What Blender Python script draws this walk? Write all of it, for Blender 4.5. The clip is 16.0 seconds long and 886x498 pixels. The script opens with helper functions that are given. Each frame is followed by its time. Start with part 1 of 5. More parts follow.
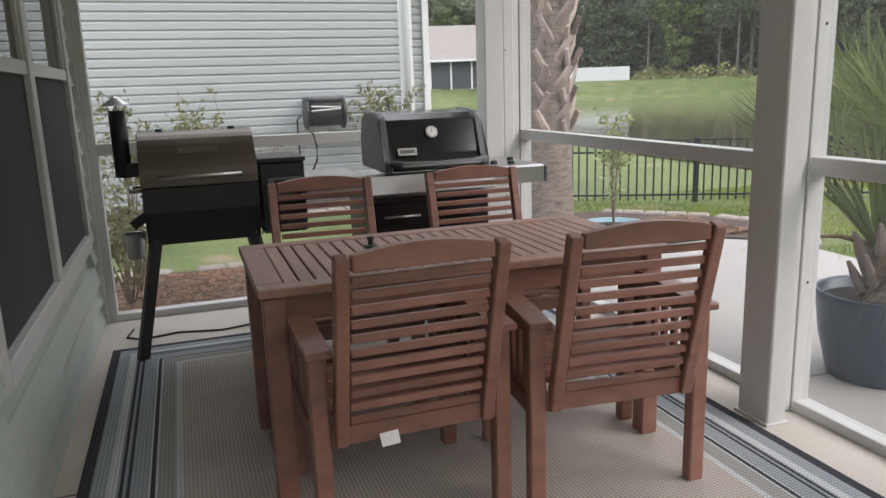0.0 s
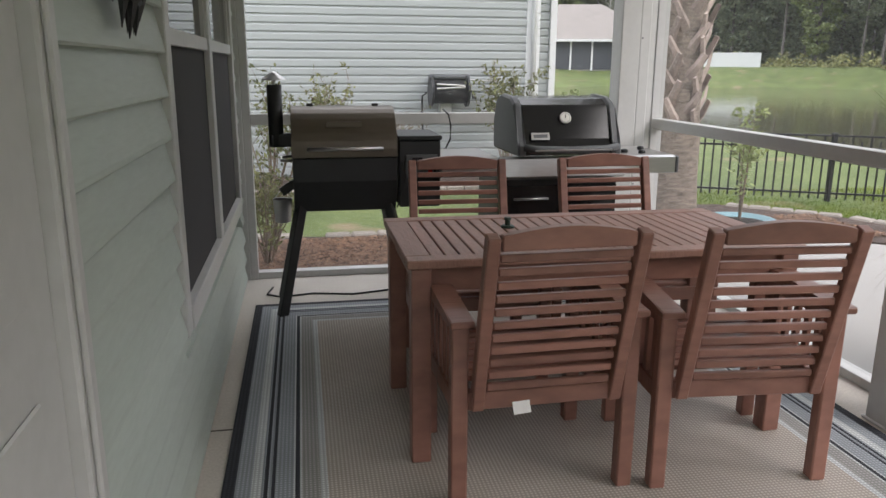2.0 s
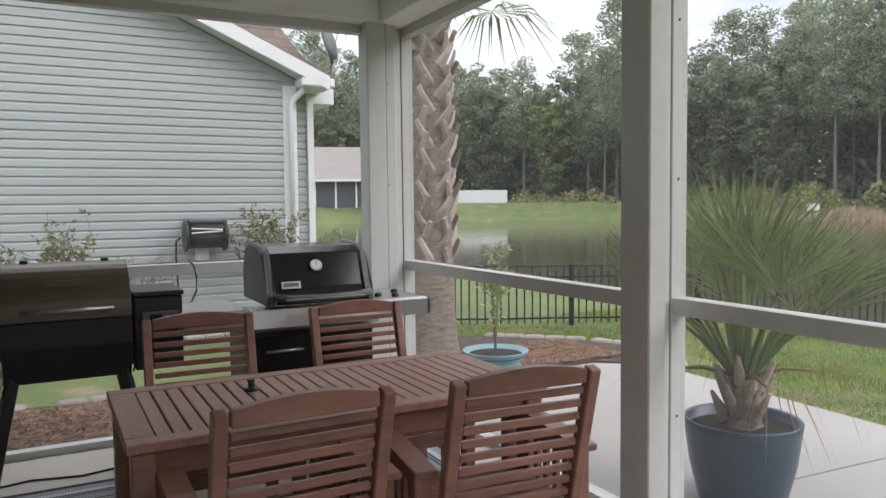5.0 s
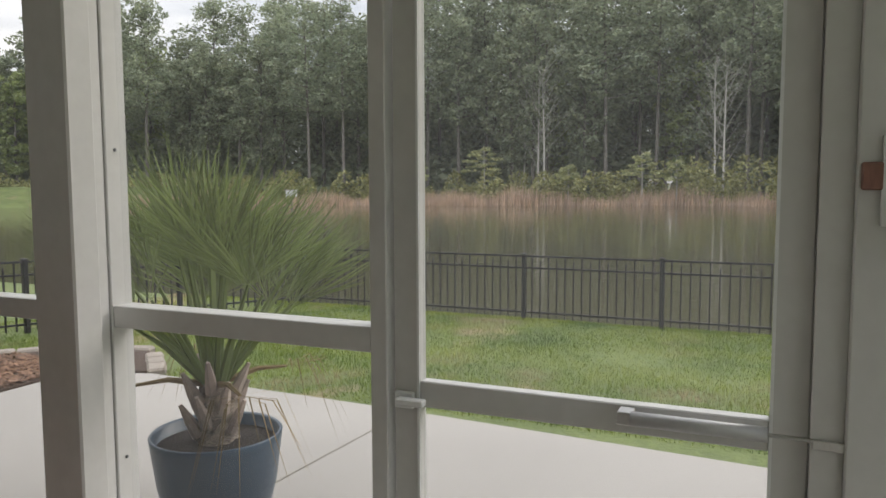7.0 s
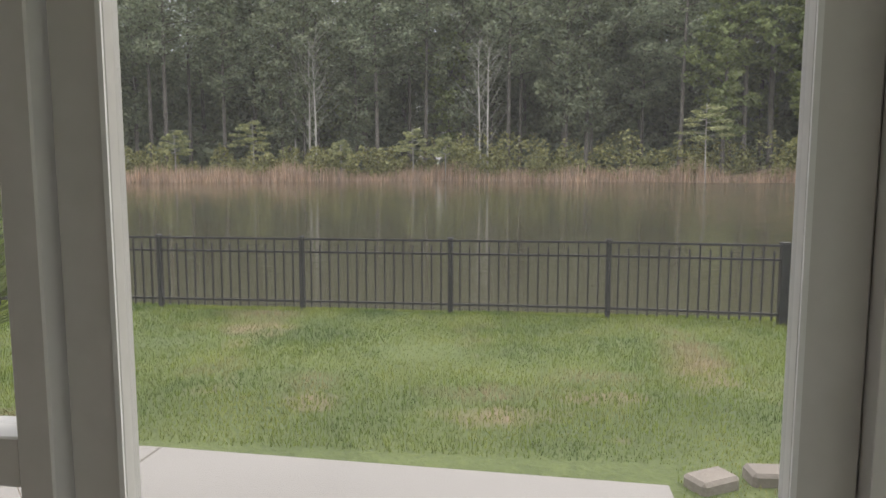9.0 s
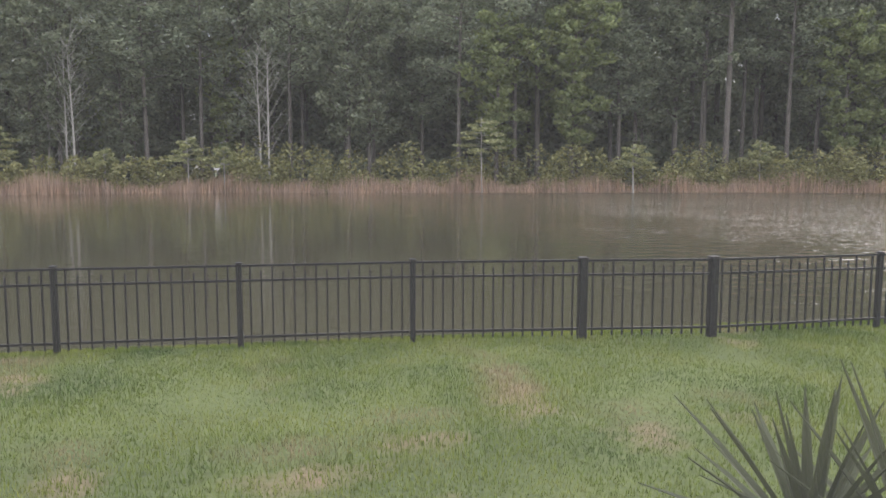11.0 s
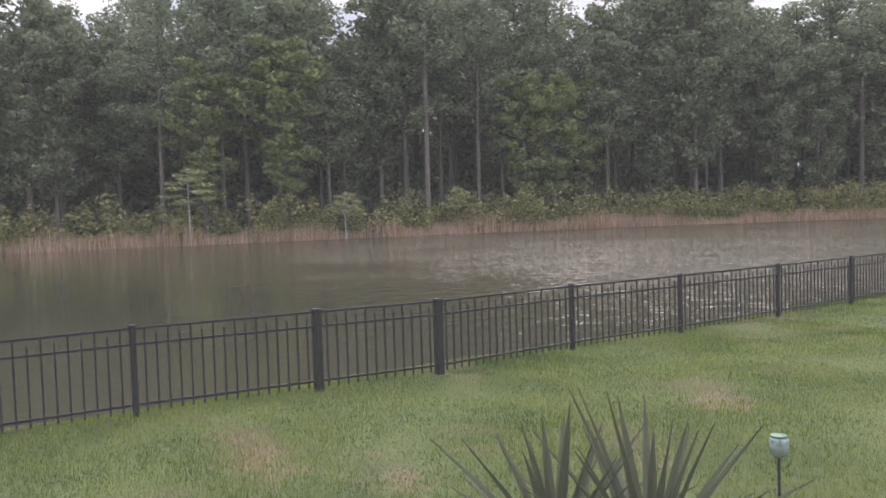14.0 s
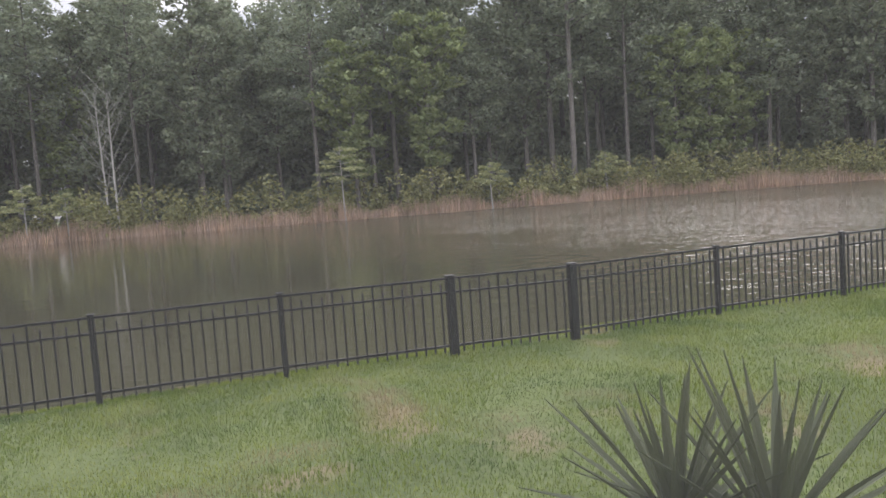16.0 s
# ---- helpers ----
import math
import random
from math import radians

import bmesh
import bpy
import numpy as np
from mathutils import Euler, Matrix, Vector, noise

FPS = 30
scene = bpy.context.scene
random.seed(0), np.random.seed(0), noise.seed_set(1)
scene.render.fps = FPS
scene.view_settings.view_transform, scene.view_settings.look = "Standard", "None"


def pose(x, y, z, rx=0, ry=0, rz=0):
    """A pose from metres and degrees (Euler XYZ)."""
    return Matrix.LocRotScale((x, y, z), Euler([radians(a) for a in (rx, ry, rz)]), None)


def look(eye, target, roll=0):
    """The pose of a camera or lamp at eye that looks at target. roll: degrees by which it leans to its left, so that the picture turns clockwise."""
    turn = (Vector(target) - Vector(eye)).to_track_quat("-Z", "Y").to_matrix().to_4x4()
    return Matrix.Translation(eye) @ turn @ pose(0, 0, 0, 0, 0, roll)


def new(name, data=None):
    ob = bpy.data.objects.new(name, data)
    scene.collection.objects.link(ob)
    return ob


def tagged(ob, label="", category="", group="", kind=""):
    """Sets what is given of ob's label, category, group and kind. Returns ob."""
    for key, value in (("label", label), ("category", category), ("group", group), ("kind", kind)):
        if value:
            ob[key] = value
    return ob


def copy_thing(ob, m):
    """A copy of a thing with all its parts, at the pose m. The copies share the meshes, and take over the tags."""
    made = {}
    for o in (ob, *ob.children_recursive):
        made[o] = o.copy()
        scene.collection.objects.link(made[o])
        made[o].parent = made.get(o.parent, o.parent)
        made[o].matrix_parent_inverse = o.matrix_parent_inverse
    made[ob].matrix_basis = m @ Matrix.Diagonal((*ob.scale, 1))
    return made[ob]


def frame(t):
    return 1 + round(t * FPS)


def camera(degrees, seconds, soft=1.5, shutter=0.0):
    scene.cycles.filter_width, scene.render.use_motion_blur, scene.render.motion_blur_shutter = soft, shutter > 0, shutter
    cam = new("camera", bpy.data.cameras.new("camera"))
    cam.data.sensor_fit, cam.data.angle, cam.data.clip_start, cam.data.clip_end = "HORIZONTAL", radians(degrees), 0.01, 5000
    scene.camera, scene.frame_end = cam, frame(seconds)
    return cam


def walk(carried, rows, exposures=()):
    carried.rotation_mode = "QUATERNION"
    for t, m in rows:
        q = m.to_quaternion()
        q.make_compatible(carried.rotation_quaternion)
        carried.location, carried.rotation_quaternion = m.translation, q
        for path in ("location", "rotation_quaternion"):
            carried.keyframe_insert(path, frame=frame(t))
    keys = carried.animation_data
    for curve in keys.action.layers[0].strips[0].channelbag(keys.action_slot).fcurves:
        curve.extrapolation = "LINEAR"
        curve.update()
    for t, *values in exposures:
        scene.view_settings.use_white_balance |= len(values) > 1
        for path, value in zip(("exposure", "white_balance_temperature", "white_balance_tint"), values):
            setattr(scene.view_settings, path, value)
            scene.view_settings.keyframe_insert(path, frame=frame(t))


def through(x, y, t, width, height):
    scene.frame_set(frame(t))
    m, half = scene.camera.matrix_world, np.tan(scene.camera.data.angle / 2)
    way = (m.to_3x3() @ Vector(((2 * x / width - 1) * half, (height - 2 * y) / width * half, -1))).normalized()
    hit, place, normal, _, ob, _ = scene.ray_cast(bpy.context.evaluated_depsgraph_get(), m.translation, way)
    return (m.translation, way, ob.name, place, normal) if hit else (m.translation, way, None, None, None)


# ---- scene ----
cam = camera(61.8, 16.0, soft=1.5)
PATH = [
    (0, (0.585, -0.119, 1.36), (1.221, 1.73, 0.935), -1.9),
    (0.5, (0.484, -0.147, 1.356), (0.988, 1.735, 0.901), -0.5),
    (1, (0.421, -0.193, 1.363), (0.873, 1.696, 0.887), 0.5),
    (1.5, (0.428, -0.218, 1.383), (0.836, 1.68, 0.902), 0.6),
    (2, (0.427, -0.227, 1.4), (0.788, 1.681, 0.923), 0.3),
    (2.5, (0.426, -0.245, 1.422), (0.781, 1.682, 1.023), 0.3),
    (3, (0.422, -0.238, 1.459), (0.779, 1.711, 1.186), 0.3),
    (5.5, (0.696, -0.104, 1.45), (1.857, 1.521, 1.347), -1.7),
    (6, (0.842, -0.063, 1.437), (2.234, 1.365, 1.29), -2.0),
    (6.5, (0.973, 0.043, 1.425), (2.611, 1.178, 1.257), -1.0),
    (7, (1.154, 0.212, 1.429), (2.978, 1.016, 1.262), -0.2),
    (7.5, (1.355, 0.273, 1.426), (3.252, 0.882, 1.249), 0.1),
    (8, (1.578, 0.322, 1.435), (3.478, 0.917, 1.251), -0.2),
    (8.5, (1.794, 0.428, 1.411), (3.736, 0.858, 1.198), -0.2),
    (11, (2.621, 0.645, 1.464), (4.579, 0.29, 1.26), 0.1),
    (11.5, (2.712, 0.658, 1.458), (4.655, 0.22, 1.274), 0.4),
    (12, (2.741, 0.718, 1.458), (4.637, 0.104, 1.292), 0.4),
    (12.5, (2.721, 0.819, 1.455), (4.467, -0.145, 1.3), 0.7),
    (13, (2.718, 0.828, 1.471), (4.424, -0.203, 1.314), 0.3),
    (13.5, (2.695, 0.798, 1.488), (4.388, -0.257, 1.337), -0.7),
    (14, (2.677, 0.788, 1.51), (4.369, -0.275, 1.423), -1.8),
    (14.5, (2.688, 0.77, 1.508), (4.381, -0.292, 1.439), -2.3),
    (15, (2.693, 0.772, 1.507), (4.387, -0.289, 1.447), -2.9),
    (15.5, (2.656, 0.726, 1.49), (4.386, -0.276, 1.433), -3.5),
    (16, (2.586, 0.634, 1.46), (4.454, -0.066, 1.312), -4.1),
]
EXPOSURES = [(0.0, 0.78, 6450, 14), (3.2, 0.78, 6450, 14), (5.5, 0.48, 6350, 12), (6.5, 0.40, 6600, 11), (8.5, 0.45, 6850, 12), (11.0, 0.38, 6500, 18), (12.5, 0.34, 6450, 18), (14.0, 0.22, 6400, 19), (15.3, 0.28, 6400, 19), (16.0, 0.34, 6450, 18)]
walk(cam, [(t, look(eye, target, roll)) for t, eye, target, roll in PATH], EXPOSURES)

# ---------- light ----------
world = bpy.data.worlds.new("sky")
scene.world = world
world.use_nodes = True
wn, wl = world.node_tree.nodes, world.node_tree.links
wn.clear()
w_out = wn.new("ShaderNodeOutputWorld")
sky = wn.new("ShaderNodeTexSky")
sky.sky_type, sky.sun_disc, sky.sun_elevation, sky.sun_rotation = "NISHITA", False, radians(34), radians(130)
bg_sky, bg_cloud, w_mix = wn.new("ShaderNodeBackground"), wn.new("ShaderNodeBackground"), wn.new("ShaderNodeMixShader")
bg_sky.inputs["Strength"].default_value = 0.10
w_co, w_map, w_noise, w_ramp = wn.new("ShaderNodeTexCoord"), wn.new("ShaderNodeMapping"), wn.new("ShaderNodeTexNoise"), wn.new("ShaderNodeValToRGB")
w_map.inputs["Scale"].default_value = (1, 1, 3.5)
w_noise.inputs["Scale"].default_value, w_noise.inputs["Detail"].default_value = 3.0, 6
w_ramp.color_ramp.elements[0].position, w_ramp.color_ramp.elements[0].color = 0.38, (0.46, 0.50, 0.56, 1)
w_ramp.color_ramp.elements[1].position, w_ramp.color_ramp.elements[1].color = 0.62, (0.92, 0.92, 0.92, 1)
wl.new(w_co.outputs["Generated"], w_map.inputs["Vector"])
wl.new(w_map.outputs["Vector"], w_noise.inputs["Vector"])
wl.new(w_noise.outputs["Fac"], w_ramp.inputs["Fac"])
wl.new(w_ramp.outputs["Color"], bg_cloud.inputs["Color"])
# an overcast sky is about three times as bright overhead as at the horizon
w_sep, w_grad = wn.new("ShaderNodeSeparateXYZ"), wn.new("ShaderNodeMapRange")
w_grad.inputs["From Min"].default_value, w_grad.inputs["From Max"].default_value = 0.05, 0.75
w_grad.inputs["To Min"].default_value, w_grad.inputs["To Max"].default_value = 0.66, 2.8
wl.new(w_co.outputs["Generated"], w_sep.inputs[0])
wl.new(w_sep.outputs["Z"], w_grad.inputs["Value"])
wl.new(w_grad.outputs["Result"], bg_cloud.inputs["Strength"])
wl.new(sky.outputs["Color"], bg_sky.inputs["Color"])
w_mix.inputs["Fac"].default_value = 0.85
wl.new(bg_sky.outputs[0], w_mix.inputs[1])
wl.new(bg_cloud.outputs[0], w_mix.inputs[2])
wl.new(w_mix.outputs[0], w_out.inputs["Surface"])
sun = new("sun", bpy.data.lights.new("sun", "SUN"))
sun.data.energy, sun.data.angle, sun.data.color = 1.2, radians(40), (1.0, 0.95, 0.88)
sun.matrix_world = look((0, 0, 0), (-math.sin(radians(130)) * 0.83, -math.cos(radians(130)) * 0.83, -0.56))


# ---------- materials ----------
def mat(name, color, rough=0.6, metal=0.0, var=0.15, scale=6.0, fine=60.0, bump=0.1, stretch=(1, 1, 1), rand=0.0, alt=None, spec=0.5, dist=0.01):
    """A surface with stains at one scale and grain at another; rand varies it from piece to piece."""
    m = bpy.data.materials.new(name)
    m.use_nodes = True
    n, l = m.node_tree.nodes, m.node_tree.links
    b = n["Principled BSDF"]
    b.inputs["Roughness"].default_value, b.inputs["Metallic"].default_value = rough, metal
    b.inputs["Specular IOR Level"].default_value = spec
    co, mp = n.new("ShaderNodeTexCoord"), n.new("ShaderNodeMapping")
    mp.inputs["Scale"].default_value = stretch
    l.new(co.outputs["Object"], mp.inputs["Vector"])
    big, small = n.new("ShaderNodeTexNoise"), n.new("ShaderNodeTexNoise")
    big.inputs["Scale"].default_value, small.inputs["Scale"].default_value = scale, fine
    big.inputs["Detail"].default_value = 5
    small.inputs["Detail"].default_value = 4
    l.new(mp.outputs["Vector"], big.inputs["Vector"])
    l.new(mp.outputs["Vector"], small.inputs["Vector"])
    add = n.new("ShaderNodeMath")
    add.operation = "ADD"
    l.new(big.outputs["Fac"], add.inputs[0])
    l.new(small.outputs["Fac"], add.inputs[1])
    rg = n.new("ShaderNodeMapRange")
    rg.inputs["From Min"].default_value, rg.inputs["From Max"].default_value = 0.65, 1.35
    l.new(add.outputs[0], rg.inputs["Value"])
    mx = n.new("ShaderNodeMix")
    mx.data_type = "RGBA"
    dark = tuple(c * (1 - var) for c in color)
    light = alt if alt else tuple(min(1, c * (1 + var)) for c in color)
    mx.inputs["A"].default_value, mx.inputs["B"].default_value = (*dark, 1), (*light, 1)
    l.new(rg.outputs["Result"], mx.inputs["Factor"])
    colour = mx.outputs["Result"]
    if rand:
        oi, hs, mr = n.new("ShaderNodeObjectInfo"), n.new("ShaderNodeHueSaturation"), n.new("ShaderNodeMapRange")
        mr.inputs["To Min"].default_value, mr.inputs["To Max"].default_value = 1 - rand, 1 + rand
        l.new(oi.outputs["Random"], mr.inputs["Value"])
        l.new(mr.outputs["Result"], hs.inputs["Value"])
        l.new(colour, hs.inputs["Color"])
        colour = hs.outputs["Color"]
    l.new(colour, b.inputs["Base Color"])
    if bump:
        bp = n.new("ShaderNodeBump")
        bp.inputs["Strength"].default_value, bp.inputs["Distance"].default_value = bump, dist
        l.new(small.outputs["Fac"], bp.inputs["Height"])
        l.new(bp.outputs["Normal"], b.inputs["Normal"])
    return m


def leafy(name, color, var=0.5, rough=0.6, through=0.3):
    """Foliage: each leaf or clump takes its own shade, and lets some light through."""
    m = bpy.data.materials.new(name)
    m.use_nodes = True
    n, l = m.node_tree.nodes, m.node_tree.links
    b = n["Principled BSDF"]
    b.inputs["Roughness"].default_value = rough
    b.inputs["Specular IOR Level"].default_value = 0.25
    g, mr, hs, no = n.new("ShaderNodeNewGeometry"), n.new("ShaderNodeMapRange"), n.new("ShaderNodeHueSaturation"), n.new("ShaderNodeTexNoise")
    mr.inputs["To Min"].default_value, mr.inputs["To Max"].default_value = 1 - var, 1 + var
    l.new(g.outputs["Random Per Island"], mr.inputs["Value"])
    l.new(mr.outputs["Result"], hs.inputs["Value"])
    no.inputs["Scale"].default_value = 0.9
    l.new(g.outputs["Position"], no.inputs["Vector"])
    mx = n.new("ShaderNodeMix")
    mx.data_type = "RGBA"
    mx.inputs["A"].default_value = (*color, 1)
    mx.inputs["B"].default_value = (color[0] * 1.5 + 0.01, color[1] * 1.25, color[2] * 0.9, 1)
    l.new(no.outputs["Fac"], mx.inputs["Factor"])
    l.new(mx.outputs["Result"], hs.inputs["Color"])
    l.new(hs.outputs["Color"], b.inputs["Base Color"])
    if through:
        tr, ms = n.new("ShaderNodeBsdfTranslucent"), n.new("ShaderNodeMixShader")
        l.new(hs.outputs["Color"], tr.inputs["Color"])
        ms.inputs["Fac"].default_value = through
        l.new(b.outputs[0], ms.inputs[1])
        l.new(tr.outputs[0], ms.inputs[2])
        l.new(ms.outputs[0], n["Material Output"].inputs["Surface"])
    return m


WHITE = mat("white_vinyl", (0.56, 0.555, 0.54), 0.42, var=0.05, scale=3, fine=25, bump=0.03)
CEILM = mat("ceiling_paint", (0.82, 0.81, 0.79), 0.7, var=0.05, bump=0.05)
SAGE = mat("sage_vinyl_siding", (0.47, 0.52, 0.475), 0.5, var=0.06, scale=2.5, fine=40, bump=0.15, stretch=(1, 0.3, 2), rand=0.03)
PALEBLUE = mat("pale_blue_vinyl", (0.39, 0.415, 0.41), 0.5, var=0.05, scale=1.2, fine=20, bump=0.1, stretch=(0.3, 1, 3), rand=0.03)
NWHITE = mat("white_trim_paint", (0.75, 0.76, 0.76), 0.5, var=0.04, bump=0.03)
CONC = mat("porch_concrete", (0.54, 0.495, 0.44), 0.8, var=0.14, scale=1.6, fine=90, bump=0.15)
PATIOM = mat("patio_concrete", (0.32, 0.302, 0.28), 0.85, var=0.1, scale=0.9, fine=110, bump=0.2)
WOOD = mat("stained_eucalyptus", (0.265, 0.128, 0.096), 0.4, var=0.30, scale=9, fine=60, bump=0.15, stretch=(0.16, 1.6, 0.3), rand=0.16)
WOODTOP = mat("stained_table_slat", (0.30, 0.160, 0.122), 0.45, var=0.22, scale=6, fine=50, bump=0.2, stretch=(3, 0.5, 1), rand=0.08)
BLACKP = mat("black_powder_coat", (0.018, 0.019, 0.02), 0.45, var=0.25, scale=8, fine=220, bump=0.12)
BLACKG = mat("black_enamel", (0.012, 0.012, 0.013), 0.16, var=0.2, bump=0.02)
BRONZE = mat("bronze_powder_coat", (0.12, 0.098, 0.074), 0.36, 0.5, var=0.15, scale=4, fine=300, bump=0.06)
STEEL = mat("brushed_steel", (0.50, 0.49, 0.48), 0.32, 1.0, var=0.08, scale=3, fine=120, bump=0.05, stretch=(0.1, 1, 1))
GREYMET = mat("silver_paint", (0.42, 0.42, 0.42), 0.45, 0.3, var=0.06, bump=0.02)
GREYP = mat("grey_plastic", (0.10, 0.105, 0.11), 0.5, var=0.1, bump=0.05)
ALUF = mat("black_aluminium", (0.014, 0.014, 0.016), 0.4, var=0.2, scale=5, bump=0.05)
MULCH = mat("bark_mulch", (0.06, 0.036, 0.026), 0.95, var=0.55, scale=9, fine=70, bump=0.8, alt=(0.12, 0.08, 0.06), dist=0.03)
STONEM = mat("edging_stone", (0.27, 0.235, 0.20), 0.9, var=0.25, scale=7, fine=70, bump=0.4, rand=0.12)
ROOFM = mat("brown_shingle", (0.19, 0.145, 0.125), 0.95, var=0.2, scale=6, fine=120, bump=0.3, rand=0.16)
ROOFFAR = mat("taupe_shingle", (0.26, 0.235, 0.215), 0.95, var=0.14, scale=2, fine=14, bump=0.3)
DARKSCR = mat("dark_window_screen", (0.045, 0.042, 0.045), 0.85, var=0.1, scale=2, fine=400, bump=0.1)
TERRAB = mat("blue_glazed_pot", (0.030, 0.055, 0.085), 0.35, var=0.22, scale=5, fine=60, bump=0.08)
TEAL = mat("teal_glazed_pot", (0.14, 0.27, 0.30), 0.4, var=0.2, scale=6, fine=60, bump=0.08)
SOIL = mat("potting_soil", (0.03, 0.022, 0.017), 1.0, var=0.5, scale=25, fine=90, bump=0.9, dist=0.03)
BARK = mat("palm_bark", (0.25, 0.205, 0.165), 0.9, var=0.6, scale=10, fine=60, bump=0.6, stretch=(1, 1, 4), dist=0.03)
BOOT = mat("palm_boot", (0.36, 0.29, 0.25), 0.85, var=0.3, scale=9, fine=50, bump=0.4, rand=0.22, stretch=(1, 1, 0.5))
TRUNK = mat("tree_bark", (0.16, 0.145, 0.13), 0.95, var=0.35, scale=1.5, fine=9, bump=0.4, rand=0.25)
PALETRUNK = mat("pale_bark", (0.50, 0.48, 0.44), 0.9, var=0.25, scale=1.5, fine=9, bump=0.3)
TWIG = mat("twig", (0.20, 0.15, 0.11), 0.9, var=0.3, bump=0.2)
CABLE = mat("black_rubber", (0.012, 0.012, 0.012), 0.6, var=0.1, bump=0.0)
PAPER = mat("paper_tag", (0.75, 0.74, 0.71), 0.8, var=0.05, bump=0.05)
RED = mat("red_plastic", (0.45, 0.02, 0.02), 0.4, var=0.1, bump=0.0)
ROPE = mat("rope", (0.5, 0.45, 0.36), 0.9, var=0.2, fine=200, bump=0.3)
FARWALL = mat("far_wall_tan", (0.42, 0.40, 0.37), 0.8, var=0.08, bump=0.1)
FARDARK = mat("far_dark_screen", (0.06, 0.065, 0.075), 0.5, var=0.2, bump=0.0)
PINE = leafy("pine_needles", (0.225, 0.29, 0.23), 0.4, 0.6, 0.42)
OAK = leafy("oak_leaves", (0.205, 0.262, 0.205), 0.4, 0.6, 0.42)
SPRING = leafy("spring_leaves", (0.235, 0.31, 0.165), 0.35, 0.6, 0.42)
BUSHM = leafy("bank_shrub_leaves", (0.24, 0.27, 0.14), 0.45)
REED = leafy("dry_reed", (0.45, 0.37, 0.325), 0.45, 0.9, 0.2)
SHRUBL = leafy("shrub_leaves", (0.16, 0.19, 0.10), 0.5)
PALMG = leafy("palm_leaflets", (0.14, 0.205, 0.085), 0.4, 0.45)
PALMDRY = leafy("dry_palm_leaflets", (0.20, 0.165, 0.10), 0.4, 0.8)
YUCCA = leafy("yucca_blades", (0.09, 0.12, 0.075), 0.35, 0.4, 0.1)
FLOWER = leafy("red_flowers", (0.45, 0.035, 0.05), 0.3)


def glassy(name, amount, color=(0.05, 0.055, 0.06), rough=0.04):
    """A pane: a clear part and a part of glossy, dark glass."""
    m = bpy.data.materials.new(name)
    m.use_nodes = True
    n, l = m.node_tree.nodes, m.node_tree.links
    b = n["Principled BSDF"]
    b.inputs["Base Color"].default_value, b.inputs["Roughness"].default_value = (*color, 1), rough
    if amount < 1:
        t, ms = n.new("ShaderNodeBsdfTransparent"), n.new("ShaderNodeMixShader")
        ms.inputs["Fac"].default_value = amount
        l.new(t.outputs[0], ms.inputs[1])
        l.new(b.outputs[0], ms.inputs[2])
        l.new(ms.outputs[0], n["Material Output"].inputs["Surface"])
    return m


def mesh_screen(name, threads):
    """Fine insect mesh: mostly open, its threads catch the daylight from both sides."""
    m = bpy.data.materials.new(name)
    m.use_nodes = True
    n, l = m.node_tree.nodes, m.node_tree.links
    n.remove(n["Principled BSDF"])
    a, b, c, m1, m2 = (n.new("ShaderNode" + k) for k in ("BsdfTransparent", "BsdfDiffuse", "BsdfTranslucent", "MixShader", "MixShader"))
    b.inputs["Color"].default_value = c.inputs["Color"].default_value = (0.55, 0.565, 0.59, 1)
    m1.inputs["Fac"].default_value, m2.inputs["Fac"].default_value = 0.5, threads
    l.new(b.outputs[0], m1.inputs[1])
    l.new(c.outputs[0], m1.inputs[2])
    l.new(a.outputs[0], m2.inputs[1])
    l.new(m1.outputs[0], m2.inputs[2])
    l.new(m2.outputs[0], n["Material Output"].inputs["Surface"])
    return m


# the door's mesh is made more opaque to lay haze over the view
SCREEN, HAZESCREEN = mesh_screen("insect_screen", 0.09), mesh_screen("haze_screen", 0.125)
PANE = glassy("window_glass", 1.0, (0.03, 0.035, 0.04), 0.02)
PANE.node_tree.nodes["Principled BSDF"].inputs["Specular IOR Level"].default_value = 1.0
MIRROR = glassy("mirror_glass", 1.0, (0.85, 0.86, 0.86), 0.02)
MIRROR.node_tree.nodes["Principled BSDF"].inputs["Metallic"].default_value = 1.0
PLASTIC = glassy("clear_plastic", 0.8, (0.75, 0.77, 0.8), 0.15)


